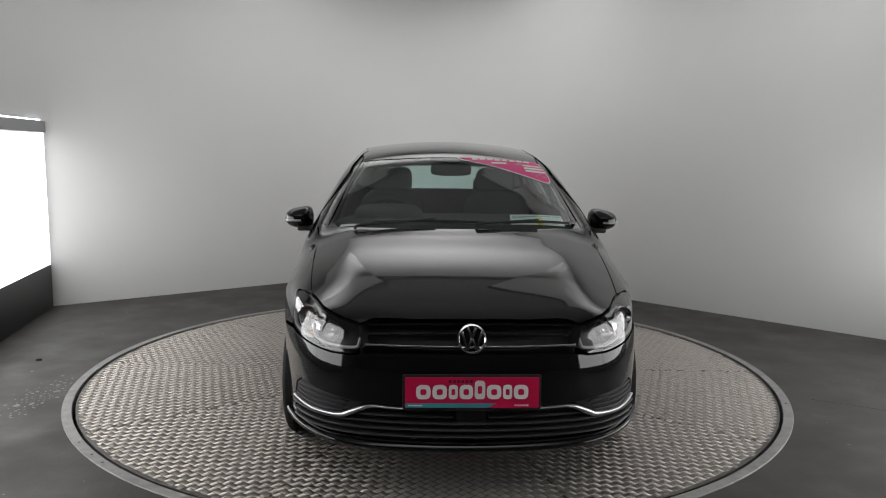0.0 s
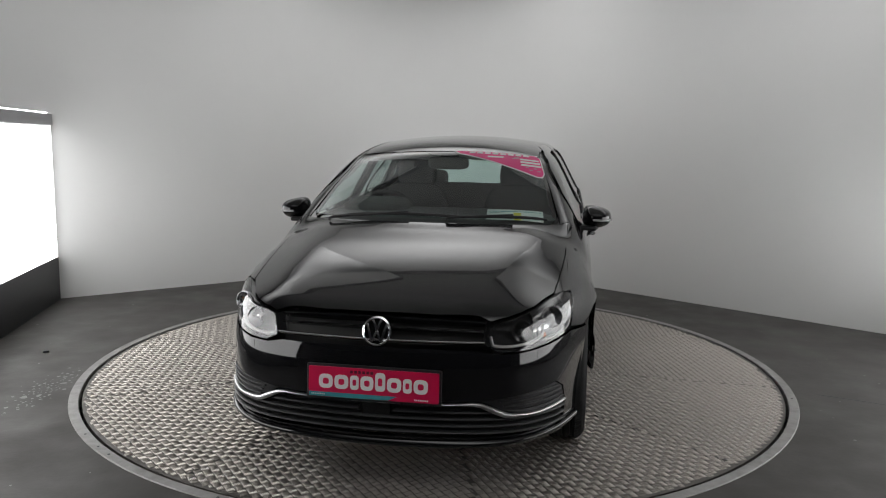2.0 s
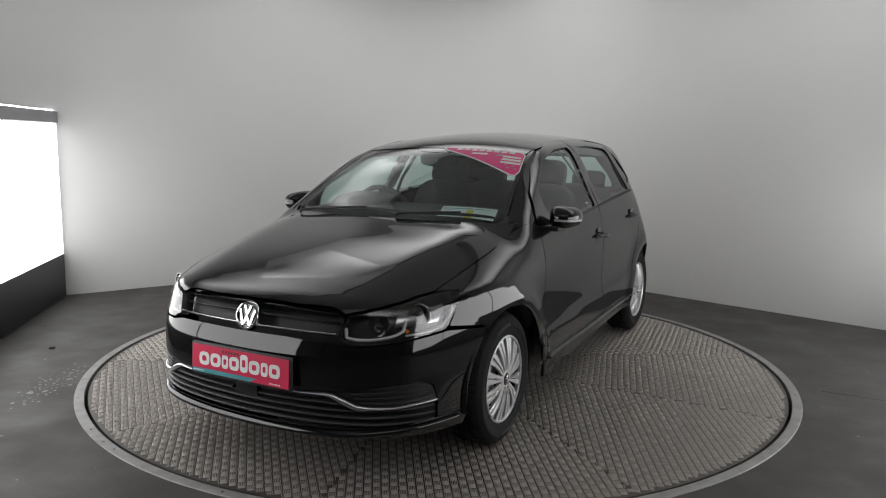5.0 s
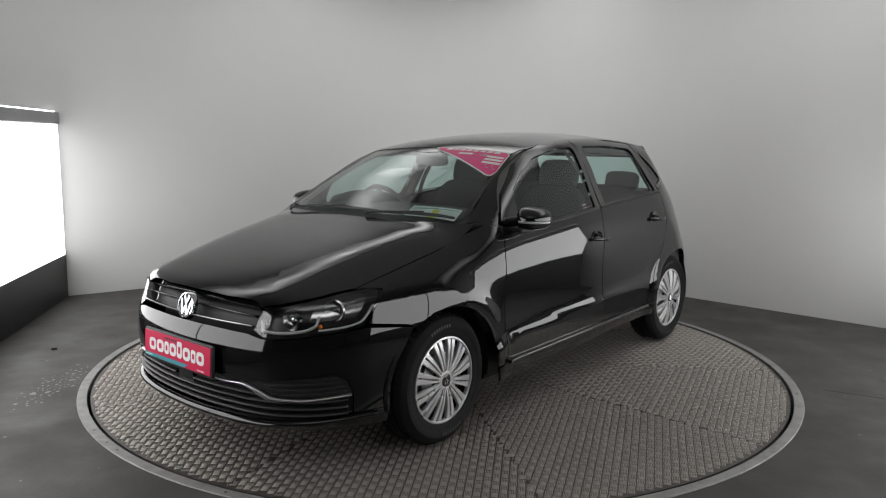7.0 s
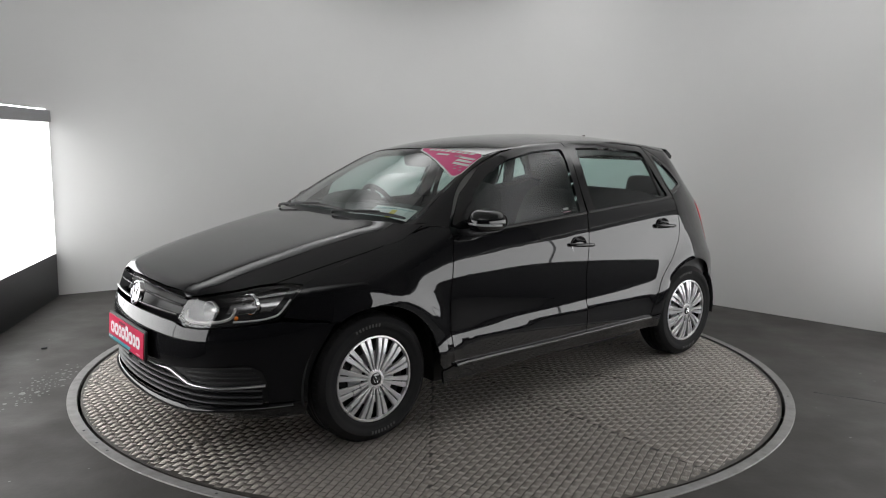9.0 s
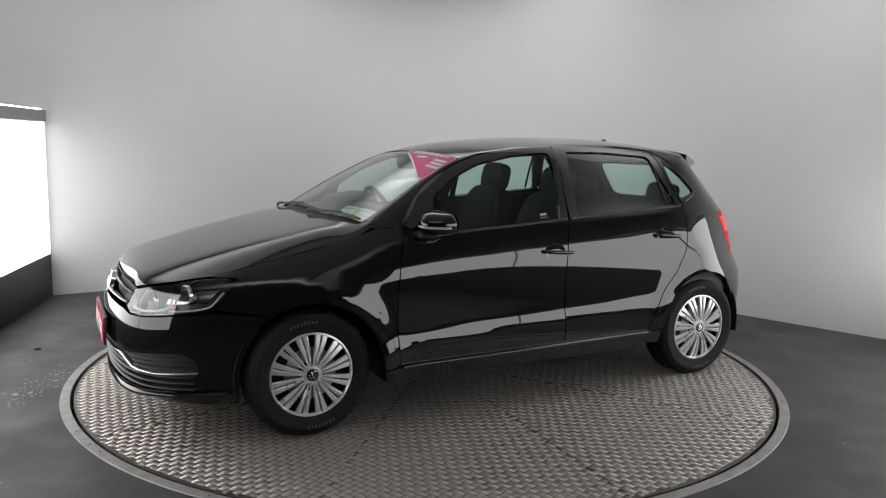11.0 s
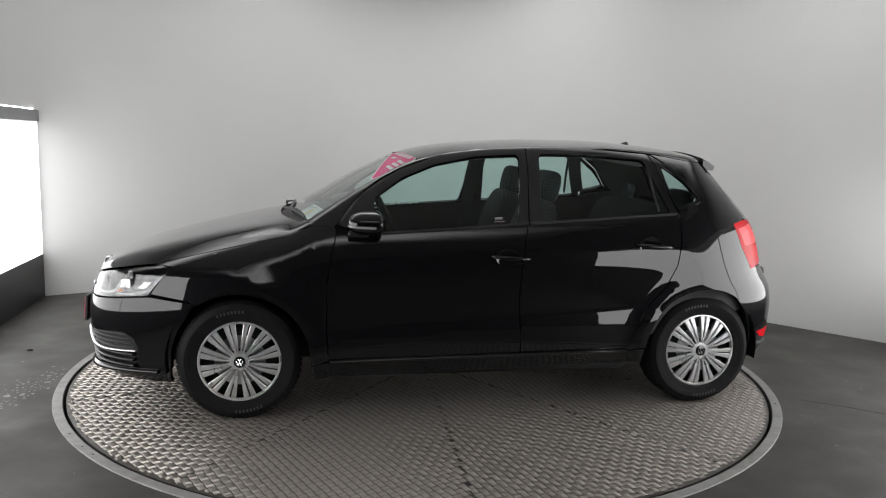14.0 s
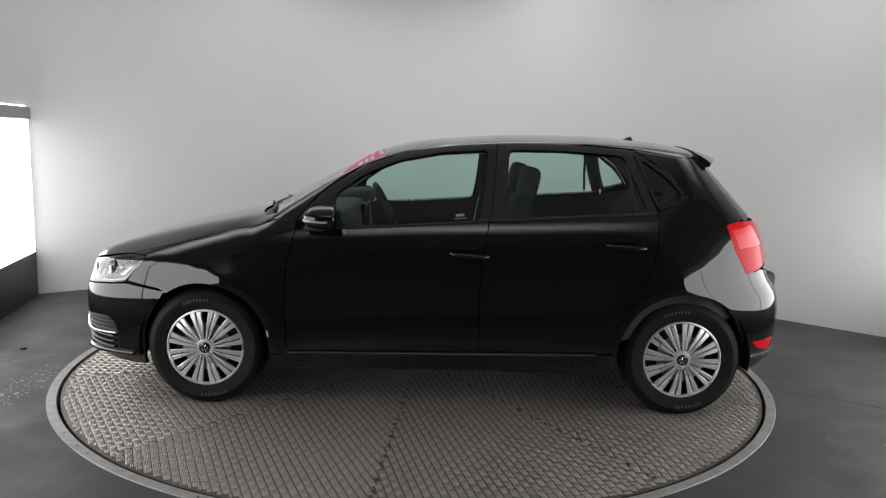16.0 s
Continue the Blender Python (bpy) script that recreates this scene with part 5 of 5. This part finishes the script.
    part("hub_centre", lathe([(0.050, 0.070), (0.048, 0.092), (0.036, 0.097), (0.030, 0.096), (0.029, 0.093), (0.0005, 0.093)], 40, axis="y"), HUBCAP, cap)
    part("centre_badge", lathe([(0.0285, 0.093), (0.0285, 0.096), (0.026, 0.0975), (0.0005, 0.0985)], 32, axis="y"), GLOSSBLACK, cap, "round dark centre badge")
    for x0, z0, x1, z1 in ((-0.3, 0.7, 0.0, 0.1), (0.3, 0.7, 0.0, 0.1), (-0.7, 0.3, -0.3, -0.7), (0.7, 0.3, 0.3, -0.7), (-0.3, -0.7, 0, 0), (0.3, -0.7, 0, 0)):
        q = 0.024
        part("badge_bar", tube([(x0 * q, 0.0985, z0 * q), (x1 * q, 0.0985, z1 * q)], 0.0021, 6), CHROME, cap)
    return root


SIDEMARK = material("worn_sidewall_mark", (0.05, 0.05, 0.05), 0.6)
build_wheel(1.235, 1, 0.26)
build_wheel(1.235, -1, 0.1)
build_wheel(-1.235, 1, 0.12)
build_wheel(-1.235, -1, 0.3)

# ---------------------------------------------------------------- underside and cabin
bm = bmesh.new()
box((1.66, 1.46, 0.16), (0.0, 0, 0.26), 0.02, bm=bm)
box((1.06, 0.88, 0.44), (1.36, 0, 0.42), 0.03, bm=bm)
box((0.98, 0.88, 0.50), (-1.36, 0, 0.46), 0.03, bm=bm)
part("underbody", bm, SEAL, car)
part("cabin_floor", box((1.9, 1.40, 0.03), (-0.1, 0, 0.40), 0.005), INTERIOR, car)
part("firewall", box((0.05, 1.36, 0.55), (0.86, 0, 0.66), 0.01), INTERIOR, car)


def blob(name, size, at, parent, mat, power=0.35, tilt=0.0, n=20, taper=0.0, label=""):
    """A soft-cornered cushion."""
    bm = bmesh.new()
    bmesh.ops.create_uvsphere(bm, u_segments=n * 2, v_segments=n, radius=1.0)
    for v in bm.verts:
        c = [math.copysign(abs(q) ** power, q) for q in v.co]
        k = max(abs(q) for q in c)
        c[0] *= 1 + taper * c[2]
        c[1] *= 1 + taper * c[2]
        v.co = Vector((c[0] * size[0] / 2, c[1] * size[1] / 2, c[2] * size[2] / 2))
    bmesh.ops.transform(bm, matrix=Matrix.Translation(at) @ Matrix.Rotation(radians(tilt), 4, "Y"), verts=bm.verts[:])
    return part(name, bm, mat, parent, label, angle=80)


def front_seat(y):
    back = blob("front_seat", (0.17, 0.49, 0.64), (-0.335, y, 0.79), car, FABRIC, 0.45, -16, taper=-0.10, label="charcoal fabric front seat")
    blob("seat_cushion", (0.52, 0.50, 0.17), (-0.02, y, 0.55), back, FABRIC, 0.45, -8)
    blob("headrest", (0.11, 0.27, 0.19), (-0.450, y, 1.165), back, FABRIC, 0.55, -12)
    for d in (-0.06, 0.06):
        part("headrest_post", tube([(-0.42, y + d, 1.02), (-0.445, y + d, 1.12)], 0.007, 8), CHROME, back)


front_seat(0.36)
front_seat(-0.36)
bench = blob("rear_bench", (0.15, 1.28, 0.60), (-1.12, 0, 0.78), car, FABRIC, 0.4, -20, label="charcoal fabric rear bench")
blob("bench_cushion", (0.50, 1.28, 0.18), (-0.84, 0, 0.55), bench, FABRIC, 0.4, -6)
for y in (-0.40, 0.40):
    blob("rear_headrest", (0.09, 0.25, 0.13), (-1.26, y, 1.10), bench, FABRIC, 0.5, -15)
part("parcel_shelf", box((0.36, 1.10, 0.025), (-1.40, 0, 0.975), 0.006), INTERIOR, car)
dash = blob("dashboard", (0.48, 1.36, 0.30), (0.74, 0, 0.86), car, INTERIOR, 0.4, 6, label="dark grey dashboard")
blob("instrument_hood", (0.28, 0.38, 0.12), (0.62, -0.36, 1.005), dash, INTERIOR, 0.6, 8)
part("centre_screen", box((0.03, 0.26, 0.16), (0.50, 0, 0.93), 0.008), GLOSSBLACK, dash)
# steering wheel
tilt = Matrix.Translation((0.40, -0.36, 0.925)) @ Matrix.Rotation(radians(-65), 4, "Y")
rim = [tilt @ Vector((0.185 * math.cos(a), 0.185 * math.sin(a), 0)) for a in [k * math.tau / 40 for k in range(40)]]
sw = part("steering_wheel", tube(rim, 0.015, 8, closed=True), INTERIOR, car, "black steering wheel")
for a in (0, 180, 270):
    q = Vector((math.cos(radians(a + 90)), math.sin(radians(a + 90)), 0))
    part("wheel_spoke", tube([tilt @ (q * 0.04), tilt @ (q * 0.18)], 0.014, 6), INTERIOR, sw)
bm = bmesh.new()
bmesh.ops.create_uvsphere(bm, u_segments=16, v_segments=10, radius=0.07, matrix=tilt @ Matrix.Diagonal((1, 1, 0.45, 1)))
part("wheel_hub", bm, INTERIOR, sw)
# rear-view mirror with its foot and a camera pod
rv = blob("rear_view_mirror", (0.035, 0.24, 0.075), (0.395, 0.0, 1.265), car, INTERIOR, 0.5, 8, label="black rear-view mirror")
part("mirror_stem", tube([(0.395, 0, 1.275), (0.385, 0, 1.300)], 0.012, 8), INTERIOR, rv)
blob("sensor_pod", (0.10, 0.11, 0.030), (0.355, 0, 1.296), rv, INTERIOR, 0.5, 30)
# sun visors and inner pillars
for s in (1, -1):
    part("sun_visor", box((0.12, 0.32, 0.016), (0.24, s * 0.28, 1.300), 0.007, Matrix.Rotation(radians(12), 4, "Y")), HEADLINER, car)
    for line in ([(0.80, 0.985), (0.60, 1.13), (0.44, 1.235), (0.26, 1.305), (0.0, 1.355), (-0.25, 1.37), (-0.6, 1.375), (-0.95, 1.355), (-1.2, 1.31), (-1.36, 1.28)], [(-0.235, 1.0), (-0.25, 1.2), (-0.262, 1.36)], [(-1.05, 1.08), (-1.005, 1.2), (-0.965, 1.34)]):
        p, n = skin(smooth_line(line, 30), "side", s, -0.02)
        rail("inner_trim", p, -n, 0.02, 0.07 if len(line) > 5 else 0.085, HEADLINER if len(line) > 5 else INTERIOR, car)
    # grab handle cluster and seat belt on the pillar
    p, n = skin([(-0.262, 1.33), (-0.30, 1.1), (-0.31, 0.8)], "side", s, -0.05)
    rail("seat_belt", resample(p, 12), -np.repeat(n[:1], 12, 0), 0.002, 0.045, SEAL, car)


def motions():
    walk(turntable, [(t, pose(0, 0, 0, 0, 0, a)) for t, a in TURN])
    rows = []
    for t, a in TURN:
        c, s = math.cos(radians(a)), math.sin(radians(a))
        rows.append((t, pose(CAR_OFF[0] * c - CAR_OFF[1] * s, CAR_OFF[0] * s + CAR_OFF[1] * c, 0.003, 0, 0, a)))
    walk(car, rows)


motions()
